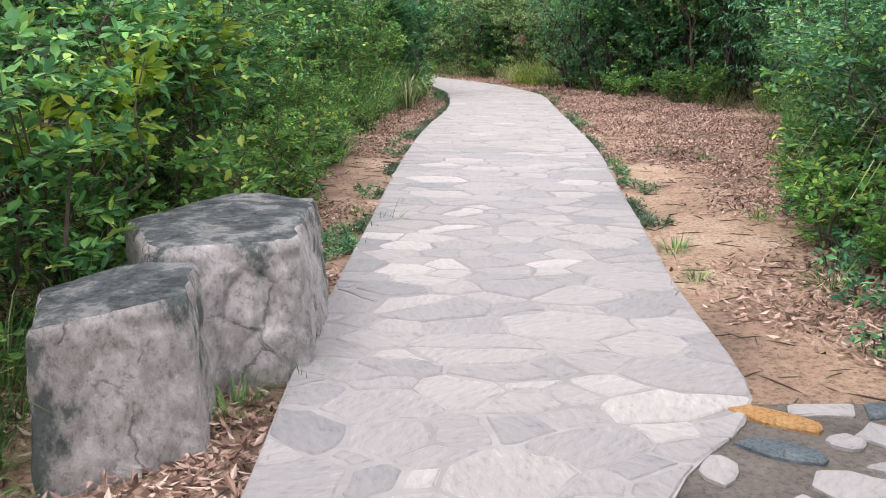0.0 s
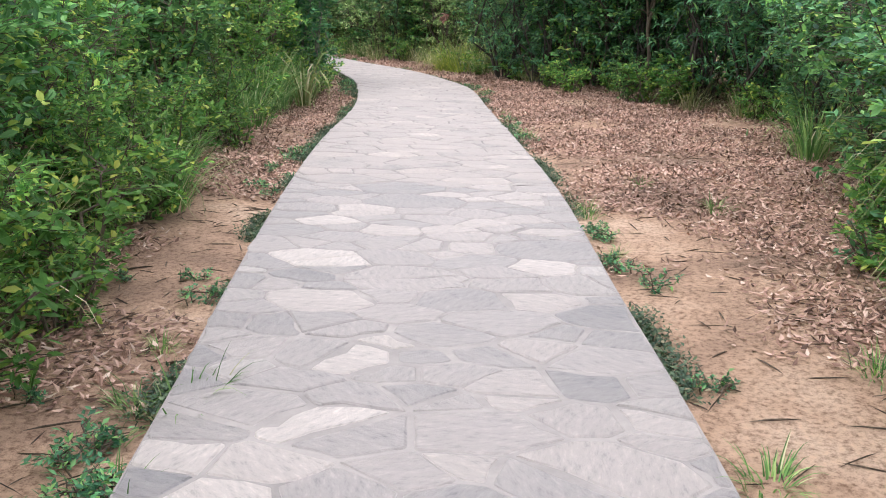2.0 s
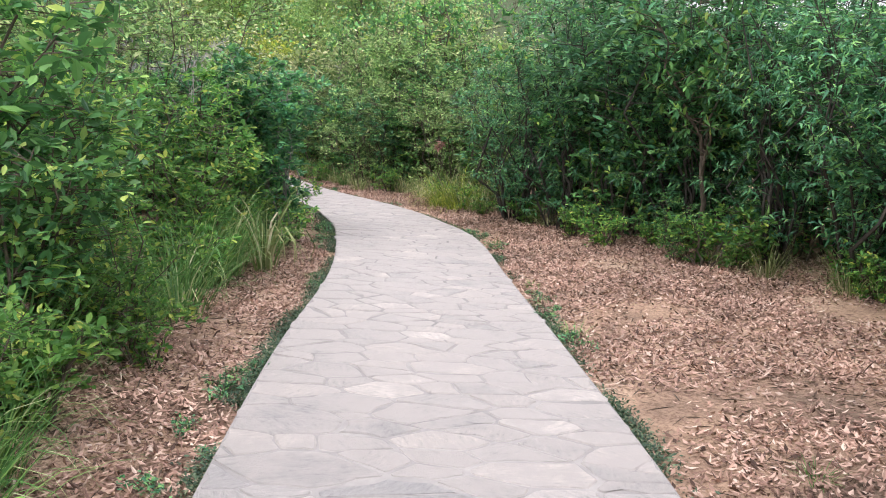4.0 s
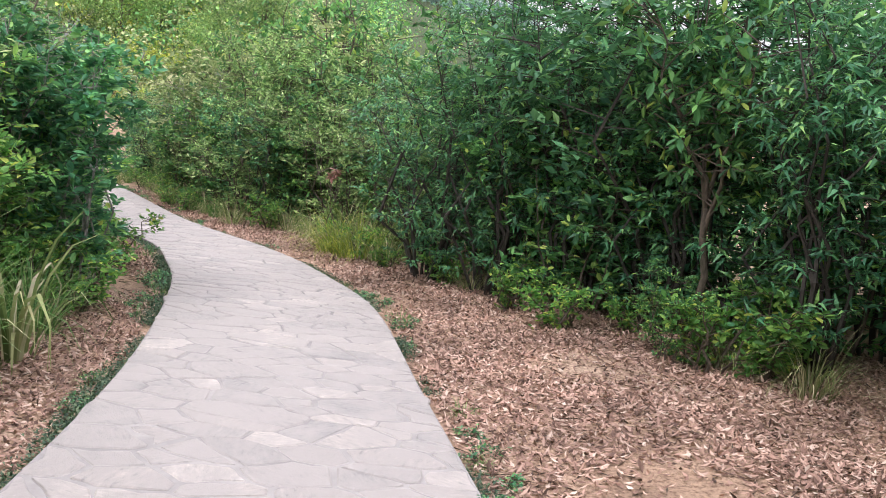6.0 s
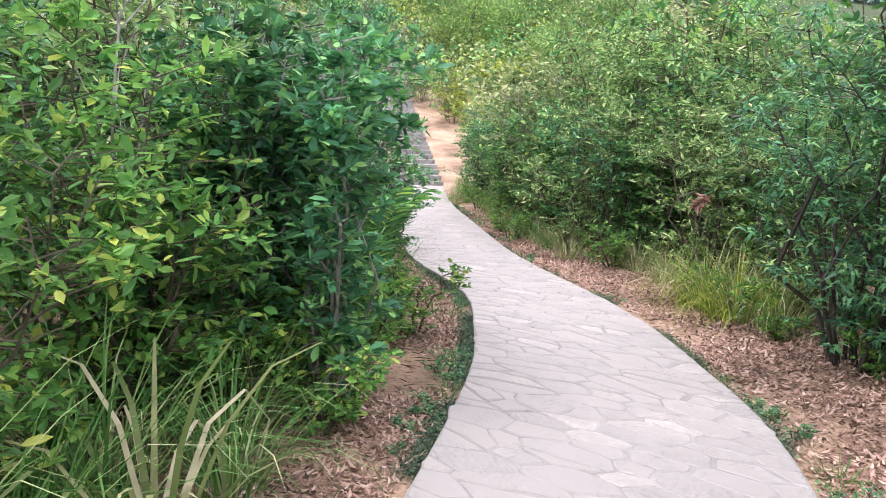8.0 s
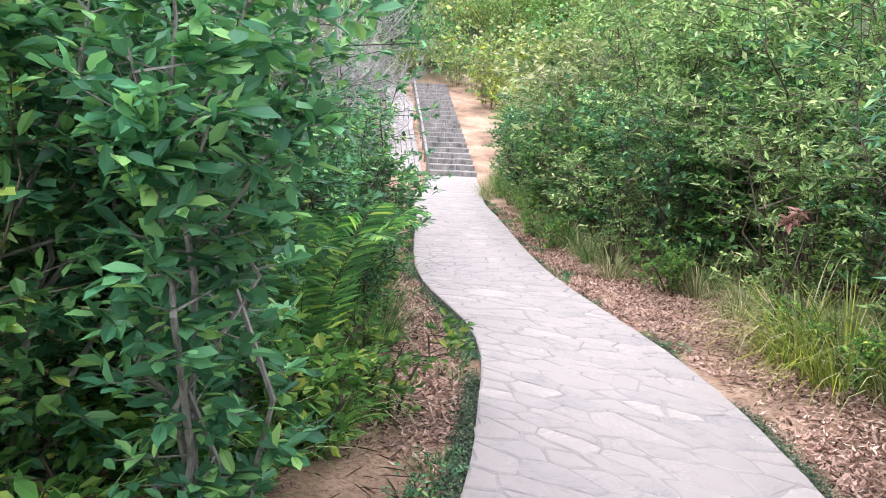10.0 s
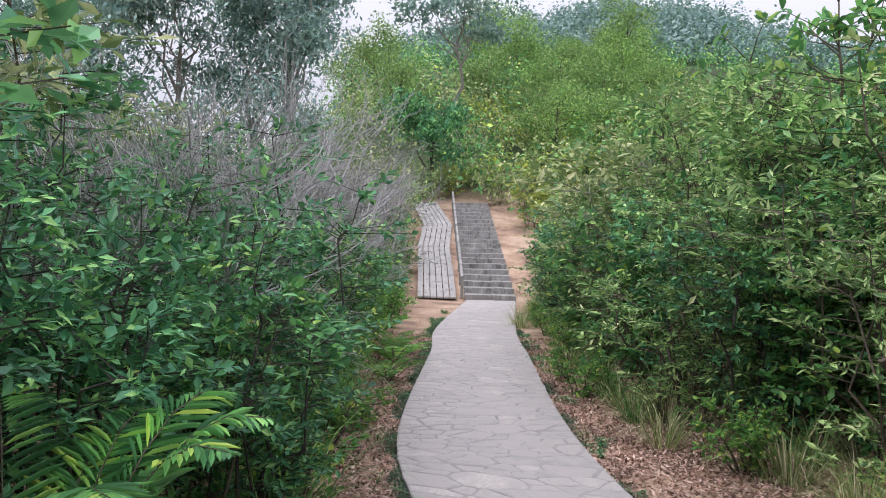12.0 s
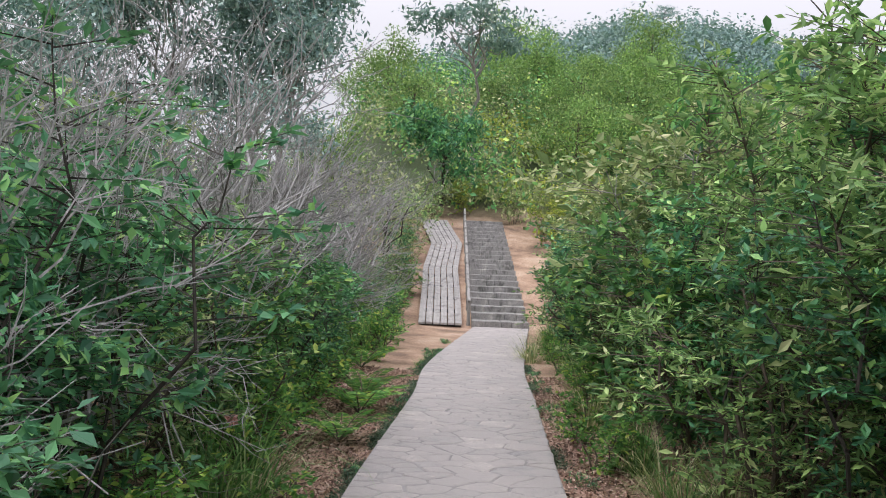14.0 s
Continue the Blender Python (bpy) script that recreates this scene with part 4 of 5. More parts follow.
def left_back(x, y):
    if y > 17 and prng.uniform() < 0.45:
        return pick("bare"), prng.uniform(1.15, 1.45)
    if y > 14.5:
        return pick("deep"), prng.uniform(0.9, 1.1)
    return pick("deep", "broad", "fine"), prng.uniform(1.15, 1.4)


def left_far(x, y):
    return (pick("bare"), prng.uniform(1.5, 1.9)) if y > 19 and prng.uniform() < 0.6 else (pick("deep", "far"), prng.uniform(1.2, 1.5))


def right_front(x, y):
    if y > 18:
        return pick("fine", "fine", "deep", "broad"), prng.uniform(0.9, 1.15)
    if y < 7:
        return pick("fine", "broad", "deep"), prng.uniform(0.65, 0.85)
    return pick("deep", "broad", "broad"), prng.uniform(0.85, 1.1)


def right_back(x, y):
    if 8 < y < 19:
        return pick("deep", "broad", "deep"), prng.uniform(1.45, 1.7)
    if y > 19:
        return pick("dry", "fine", "deep" if y < 24 else "far"), prng.uniform(1.3, 1.6) if y < 27 else prng.uniform(1.15, 1.4)
    return pick("deep", "fine", "broad"), prng.uniform(1.2, 1.5)


def right_far(x, y):
    return pick("deep", "far"), prng.uniform(1.25, 1.55)


hedge(LEFT_LINE, -1, 0.6, 0.78, left_front)
hedge(LEFT_LINE, -1, 1.7, 1.15, left_back, 0.3)
hedge(LEFT_LINE, -1, 3.3, 2.5, left_far, 0.4)
hedge(RIGHT_LINE, 1, 0.65, 0.78, right_front)
hedge(RIGHT_LINE, 1, 1.75, 1.15, right_back, 0.3)
hedge(RIGHT_LINE, 1, 3.5, 2.5, right_far, 0.4)


hedge(LEFT_LINE[8:], -1, 5.2, 1.7, lambda x, y: (pick("deep", "deep", "far"), prng.uniform(1.5, 1.9)), 0.4)
hedge(LEFT_LINE[8:], -1, 7.8, 2.2, lambda x, y: (pick("deep", "far"), prng.uniform(1.8, 2.2)), 0.5)


# low plants and grass at the foot of the hedges
def low_left(x, y):
    if y < 5:
        return pick("bright", "tall_grass", "bright", "tuft", "weed"), prng.uniform(0.5, 0.75)
    return pick("bright", "tall_grass", "bright", "fern", "tall_grass"), prng.uniform(0.6, 1.0)


def low_right(x, y):
    if y < 8:
        return pick("bright", "weed", "bright", "weed", "tuft"), prng.uniform(0.6, 0.95)
    if 11 < y < 18:
        return pick("bright", "weed", "straw_grass", "bright"), prng.uniform(0.45, 0.75)
    return pick("straw_grass", "tall_grass", "bright", "straw_grass"), prng.uniform(0.5, 0.85)


hedge(LEFT_LINE, -1, 0.08, 0.42, low_left, 0.16)
hedge(LEFT_LINE[2:8], -1, 0.35, 0.6, lambda x, y: (pick("tall_grass", "straw_grass", "bright", "bright"), prng.uniform(0.7, 1.0)), 0.2)
hedge(RIGHT_LINE, 1, 0.05, 0.42, low_right, 0.16)

# tufts and weeds along the borders of the paving
for border, sign in ((PA, -1), (PB, 1)):
    for i in range(66, RUNGS - 40):
        if noise.noise(Vector((i * 0.045, sign * 7.0, 0))) + prng.uniform(-0.3, 0.3) > 0.05 and prng.uniform() < 0.5:
            x, y = border[i]
            o = prng.uniform(0.09, 0.2)
            t = unit(border[i + 1] - border[i - 1])
            plant(pick("tuft", "weed", "weed"), x + sign * t[1] * o, y - sign * t[0] * o, prng.uniform(0.5, 0.95))

# tall overhanging shrubs at the bend, and cover behind the dark shrubs opposite
for x, y, key, k in ((-2.82, 13.75, "narrow0", 1.0), (-3.2, 14.25, "narrow1", 1.0), (-3.45, 13.6, "narrow1", 1.05), (-3.75, 14.3, "deep0", 1.0),
                     (4.6, 15.5, "deep0", 1.7), (5.5, 14.0, "deep1", 1.75), (4.6, 12.7, "deep2", 1.5), (6.0, 12.0, "deep0", 1.75), (4.8, 17.2, "deep1", 1.8), (6.4, 16.0, "deep2", 1.9), (5.2, 10.2, "deep0", 1.5),
                     (2.0, 13.0, "bright1", 0.9), (1.75, 13.2, "broad1", 0.36), (2.35, 12.9, "bright0", 1.0), (1.4, 15.1, "dark0", 1.05), (2.0, 14.3, "dark0", 1.0), (2.75, 13.0, "dark0", 1.05), (3.2, 11.8, "dark0", 1.0), (0.9, 16.6, "dark0", 1.15)):
    plant(key, x, y, k)
for x, y, key, k in ((-2.1, 22.3, "fine1", 1.5), (-1.3, 21.2, "fine2", 1.5), (-2.9, 23.7, "fine0", 1.5)):
    plant(key, x, y, k)
# close growth with drooping dry blades on the open verge
kind("droop0", grass_clump("tall_grass", "tall drooping clump of half-dry cane grass", L_STRAW, 88, 110, 2.1, 0.016, 0.5, 0.25, 2.0))
for x, y, key, k in ((2.75, 2.6, "deep0", 0.62), (2.6, 3.4, "deep1", 0.72), (2.7, 4.2, "broad0", 0.75), (2.65, 5.0, "deep2", 0.72), (2.8, 5.9, "deep0", 0.75), (2.95, 6.8, "broad1", 0.72), (3.2, 7.7, "deep1", 0.75),
                     (2.35, 2.9, "bright0", 0.75), (2.25, 3.7, "bright1", 0.6), (2.3, 4.6, "bright2", 0.6), (2.45, 5.6, "weed0", 1.6), (2.3, 3.2, "weed1", 1.6), (2.1, 3.0, "weed2", 1.5), (2.15, 2.3, "weed0", 1.7), (2.3, 1.9, "weed1", 1.8), (2.05, 1.7, "weed2", 1.4), (2.4, 2.5, "bright2", 0.5), (2.2, 4.2, "weed0", 1.7), (2.15, 3.5, "tuft1", 1.3), (2.0, 2.6, "tuft0", 1.1),
                     (3.0, 3.7, "droop0", 0.8), (3.0, 4.7, "droop0", 0.9), (3.15, 5.6, "droop0", 0.85), (3.2, 6.6, "droop0", 0.8)):
    plant(key, x, y, k)
# bare twiggy growth further along the hedge
kind("twiggy0", bare_shrub("bare_shrub", "pale grey leafless shrub with a haze of fine twigs", B_TWIG, 166, 2.8, 1.5, 13, 3, 0.012))
for x, y, k, lean in ((-7.2, 19.6, 1.5, 0.0), (-5.9, 17.7, 1.05, 0.05), (-6.6, 18.9, 1.2, 0.0), (-7.9, 20.9, 1.25, 0.0), (-9.0, 22.8, 1.3, 0.05), (-10.3, 25.2, 1.4, 0.0), (-11.2, 26.9, 1.45, 0.05), (-12.4, 28.6, 1.45, 0.0), (-13.4, 30.8, 1.4, 0.0)):
    plant("twiggy0", x, y, k, tilt=lean)

# plants that stand out singly
plant("lime0", -1.5, 1.55, 1.0)
plant("lime0", -1.85, 2.7, 1.25)
plant("cane0", -2.5, 11.95, 0.95)
plant("sapling0", -3.6, 13.3, 1.0)
kind("yellow_grass0", grass_clump("tall_grass", "golden arching clump of dry grass", L_YELLOW, 86, 170, 0.95, 0.011, 0.9, 0.26, 1.3))
plant("yellow_grass0", -0.95, 18.0, 1.05)
plant("yellow_grass0", -1.3, 18.5, 0.95)
plant("straw_grass1", -0.95, 18.4, 1.0)
plant("straw_grass2", -1.25, 18.75, 1.1)
plant("straw_grass0", -0.6, 17.7, 0.95)
plant("deep2", 3.35, 9.3, 0.75)
plant("broad1", 3.5, 10.1, 0.75)
plant("dark0", -0.05, 16.5, 1.0)
plant("dark0", 0.6, 15.8, 1.1)
plant("young0", 2.1, 13.6, 1.0, turn=0.4)
plant("red0", -1.38, 18.75, 1.0)
plant("red0", -2.05, 3.9, 0.4)
plant("red0", -6.3, 20.6, 0.5)
plant("palm0", -3.62, 15.5, 0.66)
plant("fern0", -3.3, 15.2, 0.7)
plant("fern1", -7.6, 23.9, 1.3)
plant("fern2", -8.1, 24.7, 1.2)
plant("fern0", -6.9, 22.6, 1.0)
for x, y, k in ((1.75, 6.6, 0.9), (1.35, 7.4, 0.7), (1.85, 4.0, 0.8), (-0.62, 3.45, 1.3), (-0.6, 2.9, 0.9), (-0.35, 0.7, 0.9), (-0.2, 0.95, 0.8), (-0.85, -0.05, 1.0), (-1.0, 0.2, 1.3), (-0.75, -0.15, 1.2), (-1.05, 0.45, 1.2), (-0.95, -0.3, 1.3), (-1.1, 0.8, 1.3)):
    plant("tuft%d" % prng.integers(3), x, y, k)

for x, y, k in ((-6.9, 20.7, 1.3), (-7.9, 22.3, 1.45), (-9.4, 24.3, 1.55), (-10.4, 26.0, 1.6), (-11.9, 28.2, 1.65), (-13.2, 30.2, 1.6), (-14.6, 32.4, 1.5)):
    plant("bare%d" % prng.integers(3), x - 1.1, y + 0.2, k)
# cover beside the foot of the ramp, and under the hedge by the palm
for x, y, key, k in ((-14.7, 35.0, "deep1", 0.5), (-14.5, 34.0, "fine0", 0.5), (-13.9, 33.1, "bright0", 1.2), (-13.3, 32.1, "tall_grass1", 0.8), (-15.2, 36.2, "fine1", 0.62), (-15.8, 37.4, "deep2", 0.6), (-15.4, 34.6, "deep0", 0.8),
                     (-9.7, 26.9, "fern1", 1.2), (-10.2, 27.9, "bright0", 1.0), (-11.3, 29.7, "bright1", 1.0), (-11.9, 30.9, "tall_grass0", 0.7), (-12.2, 31.7, "deep2", 0.4), (-13.6, 33.2, "deep0", 0.42), (-13.1, 31.9, "fine1", 0.42), (-14.3, 34.5, "bright1", 1.5), (-13.0, 32.6, "bright0", 1.0), (-12.3, 31.0, "bright2", 1.0), (-14.2, 33.7, "fern1", 1.2)):
    plant(key, x, y, k)
for x, y, key, k in ((-13.4, 32.6, "bright2", 1.1), (-12.7, 31.2, "straw_grass0", 0.7), (-4.9, 16.5, "deep0", 0.85), (-4.5, 15.4, "deep1", 0.85), (-4.4, 17.2, "deep2", 0.7), (-4.0, 14.7, "deep2", 0.8),
                     (-3.45, 14.4, "bright0", 1.1), (-3.6, 14.9, "bright1", 1.1), (-4.1, 15.3, "bright2", 1.2), (-4.4, 16.2, "bright0", 1.2), (-3.35, 13.9, "bright2", 1.0),
                     (-2.3, 23.8, "young0", 1.4), (-3.4, 25.7, "young0", 1.5), (-1.4, 22.3, "young0", 1.35), (-5.2, 27.5, "young0", 1.3)):
    plant(key, x, y, k)

# low growth that closes the foot of the hedge beyond the blocks
for x, y, key, k in ((-1.4, 2.1, "bright0", 1.0), (-1.5, 2.7, "pale0", 0.42), (-1.45, 3.3, "bright1", 0.9), (-1.65, 3.8, "pale1", 0.45), (-1.6, 4.5, "bright2", 0.9), (-1.85, 5.2, "pale2", 0.45), (-1.95, 5.9, "bright0", 0.8),
                     (-1.7, 3.1, "tall_grass0", 0.9), (-1.9, 4.2, "straw_grass1", 0.9), (-2.1, 5.5, "tall_grass1", 0.9), (-2.2, 6.6, "pale0", 0.5), (-2.35, 7.6, "bright1", 0.9), (-2.5, 8.8, "pale1", 0.5)):
    plant(key, x, y, k)

# slope behind the stairs


def slope_xy(s, w):
    return STAIR_FOOT.x + STAIR_UP.x * s + STAIR_SIDE.x * w, STAIR_FOOT.y + STAIR_UP.y * s + STAIR_SIDE.y * w


for s, w, key, k in ((1.5, 2.6, "fine0", 0.7), (4, 2.7, "fine1", 0.8), (6.5, 2.9, "yellow0", 0.8), (9.5, 2.3, "yellow0", 0.9), (12, 2.4, "far0", 0.7), (13.8, 1.2, "far1", 0.62), (14.6, -0.8, "yellow0", 0.75),
                     (14.3, -2.2, "far2", 0.7), (-0.8, -3.0, "bright0", 1.5), (0.4, -2.75, "fine0", 0.45), (1.2, -3.4, "fine1", 0.6), (3.4, -2.9, "bright1", 1.4), (2.0, -3.6, "fine2", 0.9), (5.0, -3.2, "deep0", 0.8), (8.0, -3.0, "far1", 0.7), (4.2, -2.75, "fine2", 0.5), (6.6, -2.7, "far2", 0.42), (9.6, -2.7, "far0", 0.5), (2.6, -2.7, "bright2", 1.2), (11, -3.8, "far0", 0.9), (3, 4.2, "far1", 0.9), (8, 4.6, "far2", 0.9), (12, 5, "yellow0", 1.2)):
    plant(key, *slope_xy(s, w), k)


def thicket(name, label, leaf, seed, count, near, far, size, per):
    """Low thicket behind the hedges on both sides of the walk, in one mesh."""
    r = np.random.default_rng(seed)
    i = r.integers(10, RUNGS - 20, count)
    t = unit(PM[i + 5] - PM[i - 5])
    o = r.uniform(near, far, count) * np.where(r.uniform(size=count) < 0.5, -1, 1)
    x, y = PM[i, 0] + t[:, 1] * o, PM[i, 1] - t[:, 0] * o
    s, w = stair_coords(x, y)
    ok = (walk_gap(x, y) > near - 0.6) & ~((np.abs(w + 0.6) < 3.4) & (s > -3))
    x, y = x[ok], y[ok]
    return dome_leaves(name, label, leaf, r, x, y, r.uniform(1.3, 2.5, len(x)), size, per)


def walk_gap(x, y):
    return np.sqrt(((x[:, None] - PM[::5, 0]) ** 2 + (y[:, None] - PM[::5, 1]) ** 2).min(1))


def scrub(name, label, leaf, seed, count, s_range, w_range, h_range, leaf_size, per):
    """Scrub too far off to count: domes of leaf clumps over the slope, in one mesh."""
    r = np.random.default_rng(seed)
    s, w = r.uniform(*s_range, count), r.uniform(*w_range, count)
    ok = ~((w > -3.4) & (w < 2.3) & (s < 15))
    s, w = s[ok], w[ok]
    x, y = slope_xy(s, w)
    return dome_leaves(name, label, leaf, r, x, y, r.uniform(*h_range, len(s)), leaf_size, per)


def dome_leaves(name, label, leaf, r, x, y, h, leaf_size, per):
    """Domes of leaves that follow the round of each bush."""
    z = height(x, y)
    n = len(x) * per
    c = np.repeat(np.stack([x, y, z], 1), per, 0)
    hh = np.repeat(h, per)
    d = unit(r.normal(0, 1, (n, 3)))
    d[:, 2] = np.abs(d[:, 2])
    rad = r.uniform(0.55, 1.05, n)
    lump = 1 + 0.3 * np.sin(5 * d[:, 0] + c[:, 0]) * np.sin(4 * d[:, 1] + c[:, 1])
    P = c + d * (rad * lump * hh)[:, None] * [0.75, 0.75, 1.0]
    size = leaf_size * r.uniform(0.5, 1.2, n)
    V, F = leaf_mesh(P, np.cross(d, r.normal(0, 1, (n, 3))) + d * 0.35, d + r.normal(0, 0.35, (n, 3)), size, size * 0.6, False, 0.2, 0.1)
    return tagged(link_mesh(name, V.tolist(), F.tolist(), leaf), label, "scrub", kind="stuff")


thicket("thicket", "green thicket behind the hedges", L_MID, 311, 260, 4.6, 13.0, 0.17, 130)
thicket("thicket", "dark thicket behind the hedges", L_DEEP, 312, 260, 4.4, 15.0, 0.17, 130)
scrub("hillside_scrub", "pale olive scrub covering the slope", L_SCRUB_HAZE, 301, 420, (2, 46), (-24, 26), (1.3, 3.0), 0.26, 150)
scrub("hillside_scrub", "yellow-green scrub covering the slope", L_YELLOW, 302, 70, (9, 34), (0, 13), (1.2, 2.6), 0.22, 150)
scrub("hillside_scrub", "green scrub covering the slope", L_MID, 303, 260, (12, 70), (-24, 40), (1.6, 3.8), 0.32, 150)
scrub("far_woods", "woods on the far hill, bluish haze painted into the leaves", L_BLUE_HAZE, 304, 300, (64, 112), (-12, 66), (2.2, 5.0), 0.62, 230)

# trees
kind("gum0", tree("tree", "tall grey-green tree with airy crown, haze in its colour", L_BLUE_HAZE, B_GREY, 201, 11.5, 2.9, 0.2, 18, 260, 34, 0.30, 0.12))
kind("gum1", tree("tree", "tall grey-green tree with airy crown, haze in its colour", L_BLUE_HAZE, B_GREY, 202, 12.5, 2.7, 0.22, 18, 260, 34, 0.30, 0.12))
kind("umbrella0", tree("tree", "flat-topped tree on the skyline, paled by painted haze", L_BLUE_HAZE, B_GREY, 203, 6.5, 2.0, 0.66, 12, 60, 30, 0.26, 0.11, 0.10, 0.32))
kind("hill0", tree("tree", "round-crowned olive tree on the slope", L_HILL, B_BROWN, 207, 5.0, 2.7, 0.04, 16, 130, 30, 0.26, 0.12, 0.11, 0.85))
kind("hill1", tree("tree", "bushy green tree on the slope", L_HILL, B_BROWN, 208, 5.6, 2.5, 0.06, 16, 130, 30, 0.26, 0.12, 0.11, 0.9))
kind("darktree0", tree("tree", "dense dark green tree behind the steps", L_DEEP, B_DARK, 204, 4.4, 1.8, 0.05, 14, 110, 30, 0.30, 0.13, 0.12, 0.9))
kind("arch0", tree("tree", "small leaning tree with thin foliage over the ramp", L_OLIVE, B_DARK, 205, 3.9, 1.9, 0.35, 11, 60, 26, 0.15, 0.06, 0.07, 0.45))
for x, y, key, k in ((-27.6, 36.8, "gum0", 0.93), (-26.3, 38.3, "gum1", 0.95), (-24.7, 39.6, "gum0", 0.95), (-23.5, 40.9, "gum1", 0.97), (-31.5, 35.0, "gum1", 0.8),
                     (-23.1, 55.4, "umbrella0", 1.42), (-21.6, 49.6, "darktree0", 0.95), (-16.1, 36.9, "arch0", 1.0)):
    plant(key, x, y, k)
for s, w, key, k in ((22, 5, "hill0", 0.8), (27, -4, "hill1", 0.8), (30, 9, "hill0", 0.9), (34, 2, "hill0", 0.8), (40, -6, "hill1", 0.95), (42, 13, "hill1", 1.0), (46, 5, "hill0", 1.0), (52, -9, "hill0", 1.0), (56, 16, "hill1", 1.1),
                     (60, 3, "hill1", 1.1), (97, 27, "umbrella0", 0.8), (24, 14, "hill1", 0.8), (18, 9, "hill0", 0.6), (17, -7, "hill1", 0.7)):
    plant(key, *slope_xy(s, w), k)

hill_rng = np.random.default_rng(33)
for s in np.arange(24, 62, 1.6):
    plant("hill%d" % hill_rng.integers(2), *slope_xy(s + hill_rng.uniform(-1, 1), hill_rng.uniform(3, 5 + 0.3 * s)), hill_rng.uniform(0.5, 0.75))

# ---- litter and stones ----
lit = np.random.default_rng(9)


def walk_distance(x, y):
    """Metres from the walk's nearest border, below zero on the walk."""
    d2 = (x[:, None] - PM[::4, 0]) ** 2 + (y[:, None] - PM[::4, 1]) ** 2
    i = np.argmin(d2, 1)
    half = np.hypot(*(PB[::4] - PA[::4]).T)[i] / 2
    return np.sqrt(d2[np.arange(len(x)), i]) - half


n = 420000
ls, lw = lit.uniform(4, 34, n), lit.uniform(-2.4, 4.6, n)
lx, ly = on_walk(0.5 + lw / 1.7, ls)
keep = walk_distance(lx, ly) > 0.02
lx, ly = lx[keep], ly[keep]
gap = walk_distance(lx, ly)
patch = np.array([noise.noise(Vector((a * 0.9, b * 0.9, 4.0))) for a, b in zip(lx, ly)])
keep = patch + lit.uniform(-0.25, 0.25, len(lx)) > np.where((ly < 2.4) & (lx < 0.3), -0.15, np.where(ly < 6.5, 0.34 - 0.55 * np.clip(gap - 0.12, 0, 0.9), -0.30))
lx, ly = lx[keep], ly[keep]
n = len(lx)
lp = np.stack([lx, ly, height(lx, ly) + lit.uniform(0.004, 0.03, n)], 1)
ld = lit.normal(0, 1, (n, 3)) * [1, 1, 0.3]
lv, lf = leaf_mesh(lp, ld, lit.normal(0, 0.35, (n, 3)) + [0, 0, 1], lit.uniform(0.025, 0.07, n), lit.uniform(0.010, 0.025, n), False, 0.35, -0.2)
litter = link_mesh("leaf_litter", lv.tolist(), lf.tolist(), L_LITTER)
tagged(litter, "scattered reddish-brown dry leaves on the verge", "leaves", kind="stuff")

n = 3200
tx, ty = on_walk(0.5 + np.concatenate([lit.uniform(-2.2, -0.9, n // 2), lit.uniform(0.9, 3.0, n - n // 2)]) / 1.7, lit.uniform(4, 30, n))
keep = walk_distance(tx, ty) > 0.05
tx, ty = tx[keep], ty[keep]
n = len(tx)
tv, tf = leaf_mesh(np.stack([tx, ty, height(tx, ty) + 0.012], 1), lit.normal(0, 1, (n, 3)) * [1, 1, 0.06], lit.normal(0, 0.3, (n, 3)) + [0, 0, 1], lit.uniform(0.06, 0.24, n), lit.uniform(0.004, 0.009, n), True, 0.9, 0.05)
tagged(link_mesh("twig_litter", tv.tolist(), tf.tolist(), B_BROWN), "scattered dry twigs on the earth verge", "twigs", kind="stuff")

# dark creeping growth in the gap beside the paving, also painting its shade line
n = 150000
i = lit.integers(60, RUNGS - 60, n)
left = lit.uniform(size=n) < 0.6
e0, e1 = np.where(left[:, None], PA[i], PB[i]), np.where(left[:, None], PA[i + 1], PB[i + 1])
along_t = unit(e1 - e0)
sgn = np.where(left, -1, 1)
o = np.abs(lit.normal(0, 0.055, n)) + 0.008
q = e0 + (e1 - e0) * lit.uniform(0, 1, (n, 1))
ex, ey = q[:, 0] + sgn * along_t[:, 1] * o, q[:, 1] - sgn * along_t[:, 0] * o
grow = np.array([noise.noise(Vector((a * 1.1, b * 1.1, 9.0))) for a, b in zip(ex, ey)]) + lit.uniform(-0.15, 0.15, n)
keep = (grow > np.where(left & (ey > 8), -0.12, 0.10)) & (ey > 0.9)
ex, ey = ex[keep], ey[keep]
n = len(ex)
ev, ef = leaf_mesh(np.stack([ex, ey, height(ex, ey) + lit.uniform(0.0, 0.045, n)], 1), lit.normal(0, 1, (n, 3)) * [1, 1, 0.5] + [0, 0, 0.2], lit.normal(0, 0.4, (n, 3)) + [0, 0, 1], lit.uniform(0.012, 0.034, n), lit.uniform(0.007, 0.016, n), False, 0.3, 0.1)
tagged(link_mesh("creeping_weeds", ev.tolist(), ef.tolist(), L_SHADED_WEED), "dark grey-green creeping weeds that also draw the paving's shaded border", "weeds", kind="stuff")

M_SIDE = weathered_rock("earthy_mortar", (0.22, 0.19, 0.165), (0.13, 0.115, 0.10), (0.30, 0.265, 0.24))

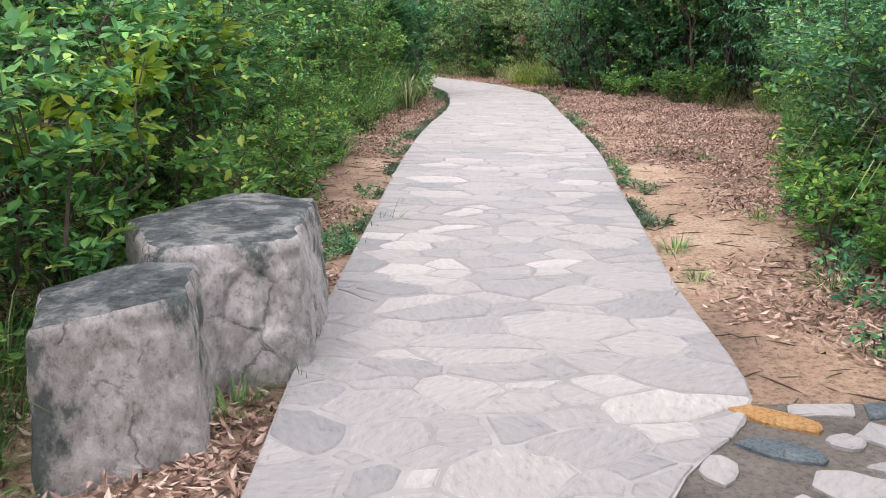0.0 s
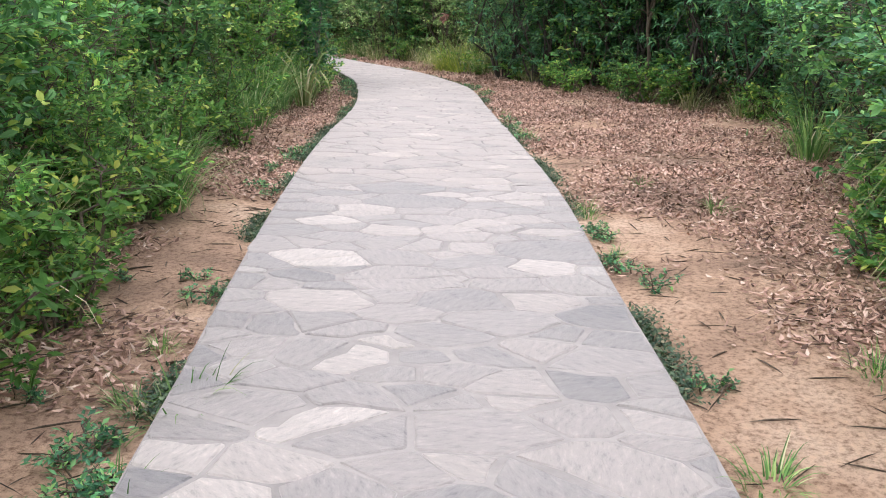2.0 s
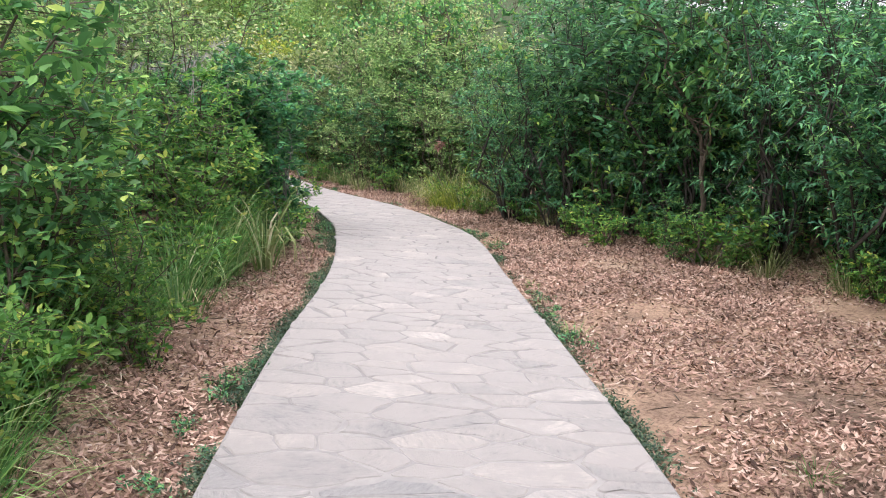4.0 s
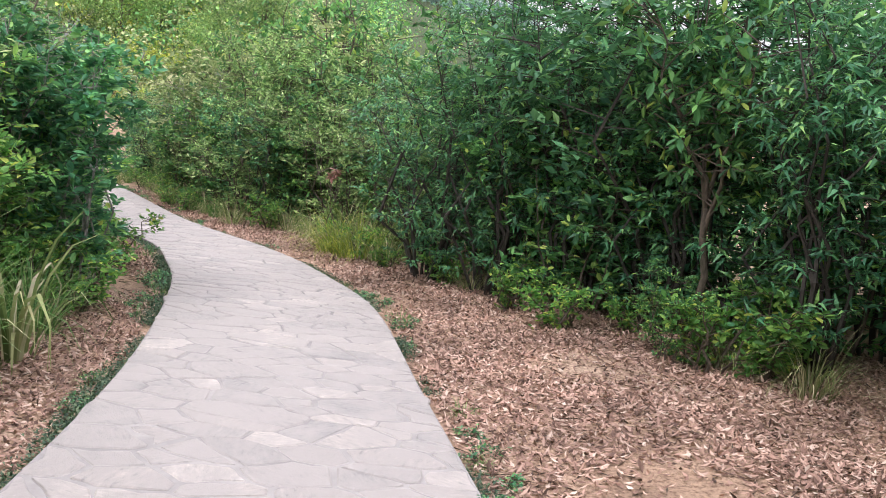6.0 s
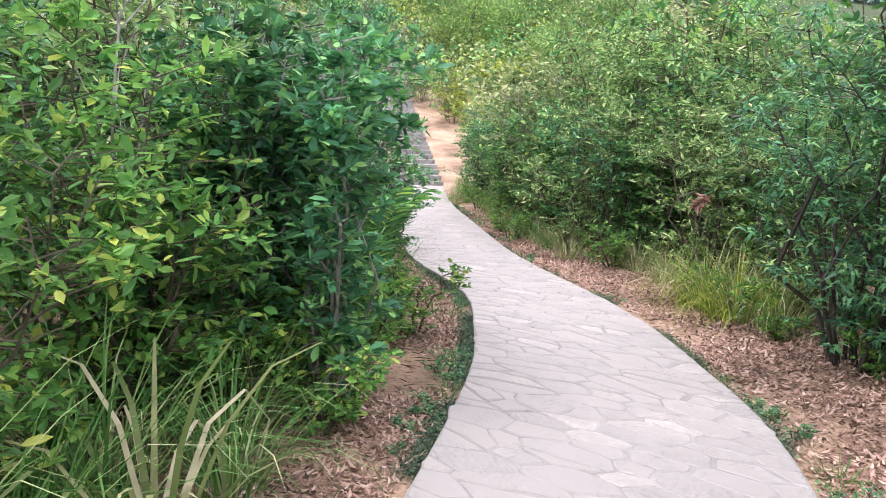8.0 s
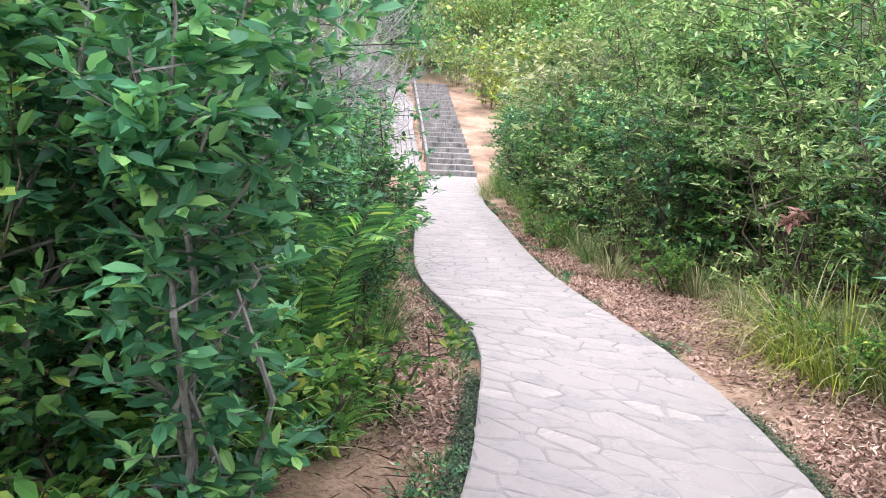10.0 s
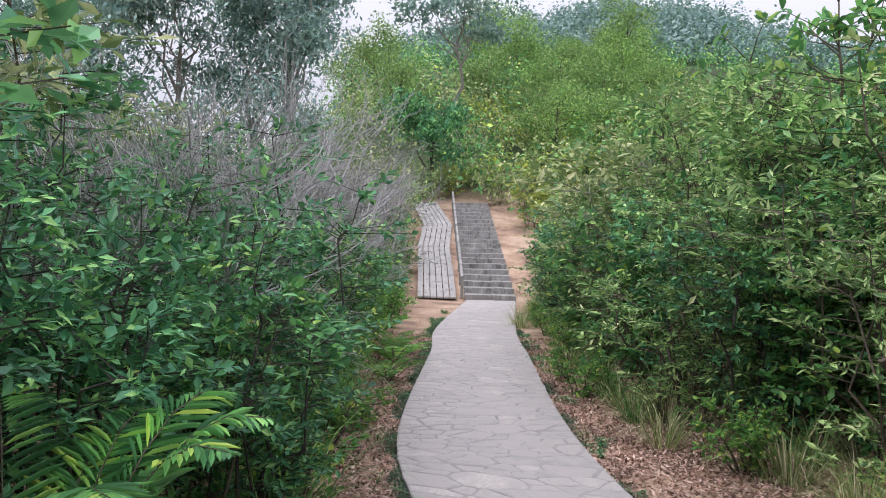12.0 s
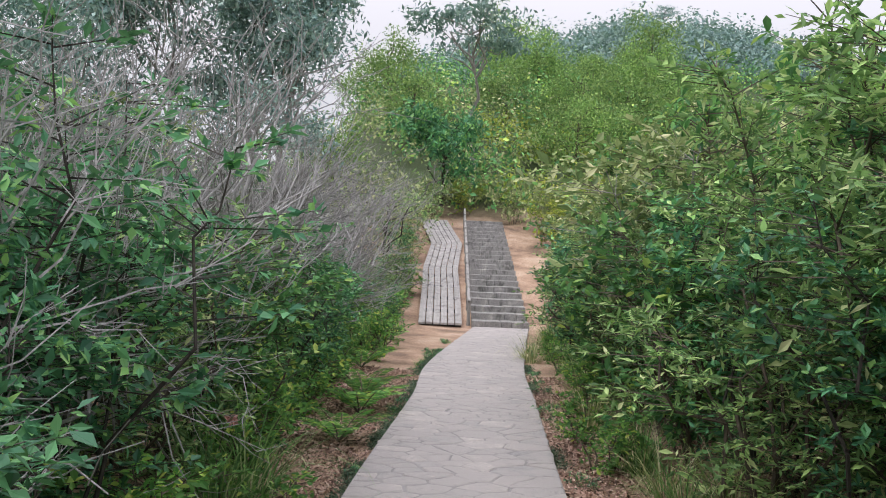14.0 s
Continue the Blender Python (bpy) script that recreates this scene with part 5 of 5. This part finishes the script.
# side paving of loose coloured cobbles where another walk joins
side_rng = np.random.default_rng(21)
side = link_mesh("side_pavement", [(x, y, z) for z in (-0.16, -0.014) for x, y in ((1.30, 0.93), (3.6, 1.35), (3.6, -4.5), (0.9, -4.5), (0.9, -0.2))],
                 [(5, 9, 8, 7, 6), (0, 1, 6, 5), (1, 2, 7, 6), (2, 3, 8, 7), (3, 4, 9, 8), (4, 0, 5, 9)], M_SIDE)
tagged(side, "side paving of pale, ochre and blue cobbles in mortar", "path", kind="structure")
for s, p in crazy_cells(side_rng, 2.6, 5.0, 0.17, 1.3):
    p = shrink(p, side_rng.uniform(0.012, 0.03), -1, 9)
    if len(p) < 3:
        continue
    p = roughen(p, side_rng, 0.012)
    q = [(0.95 + u, 0.86 - t + 0.19 * u) for u, t in p]
    if len(q) < 3 or s > 4.4:
        continue
    cx, cy = sum(a for a, b in q) / len(q), sum(b for a, b in q) / len(q)
    if cx > 3.4 or cx < np.interp(cy, (-1.0, 0.3, 0.95), (1.0, 1.1, 1.40)) + 0.06:
        continue
    v, f = stone_faces([(a - cx, b - cy) for a, b in q], 0.0)
    stone = M_BLUE if side_rng.uniform() < 0.1 else M_WHITE
    if math.hypot(cx - 1.24, cy - 0.46) < 0.13 or math.hypot(cx - 1.63, cy - 0.70) < 0.12 or math.hypot(cx - 1.46, cy - 0.82) < 0.15 or math.hypot(cx - 1.44, cy - 0.6) < 0.13:
        continue
    ob = link_mesh("cobble", v, f, stone, side)
    ob.location = (cx, cy, 0)
for cx, cy, lx_, ly_, turn, stone, tag in ((1.45, 0.83, 0.15, 0.055, -0.42, M_ORANGE, "ochre cobble"), (1.44, 0.61, 0.13, 0.06, -0.3, M_BLUE, "slate-blue cobble"), (1.24, 0.46, 0.05, 0.085, -0.2, M_WHITE, ""), (1.63, 0.70, 0.06, 0.05, 0.3, M_WHITE, "")):
    ring = []
    for k in range(11):
        a = 2 * math.pi * k / 11
        r = 1 + side_rng.uniform(-0.14, 0.14)
        x, y = math.cos(a) * lx_ * r, math.sin(a) * ly_ * r
        ring.append((x * math.cos(turn) - y * math.sin(turn), x * math.sin(turn) + y * math.cos(turn)))
    v, f = stone_faces(ring, 0.003)
    ob = link_mesh("cobble", v, f, stone, side, tag)
    ob.location = (cx, cy, 0)

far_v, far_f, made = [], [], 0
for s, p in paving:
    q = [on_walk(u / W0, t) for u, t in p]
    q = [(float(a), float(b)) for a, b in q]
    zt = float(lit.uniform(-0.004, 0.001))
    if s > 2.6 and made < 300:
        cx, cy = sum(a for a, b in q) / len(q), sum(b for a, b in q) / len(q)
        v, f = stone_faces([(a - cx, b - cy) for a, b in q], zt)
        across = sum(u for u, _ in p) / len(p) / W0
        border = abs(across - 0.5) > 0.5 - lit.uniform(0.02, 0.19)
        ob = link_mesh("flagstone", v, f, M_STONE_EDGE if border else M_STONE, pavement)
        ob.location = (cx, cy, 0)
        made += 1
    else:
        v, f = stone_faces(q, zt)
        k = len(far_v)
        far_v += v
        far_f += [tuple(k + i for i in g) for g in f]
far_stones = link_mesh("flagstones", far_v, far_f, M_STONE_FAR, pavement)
far_stones["kind"] = "stuff"
for key in KINDS:
    for o in (*KINDS[key].children_recursive, KINDS[key]):
        bpy.data.objects.remove(o)
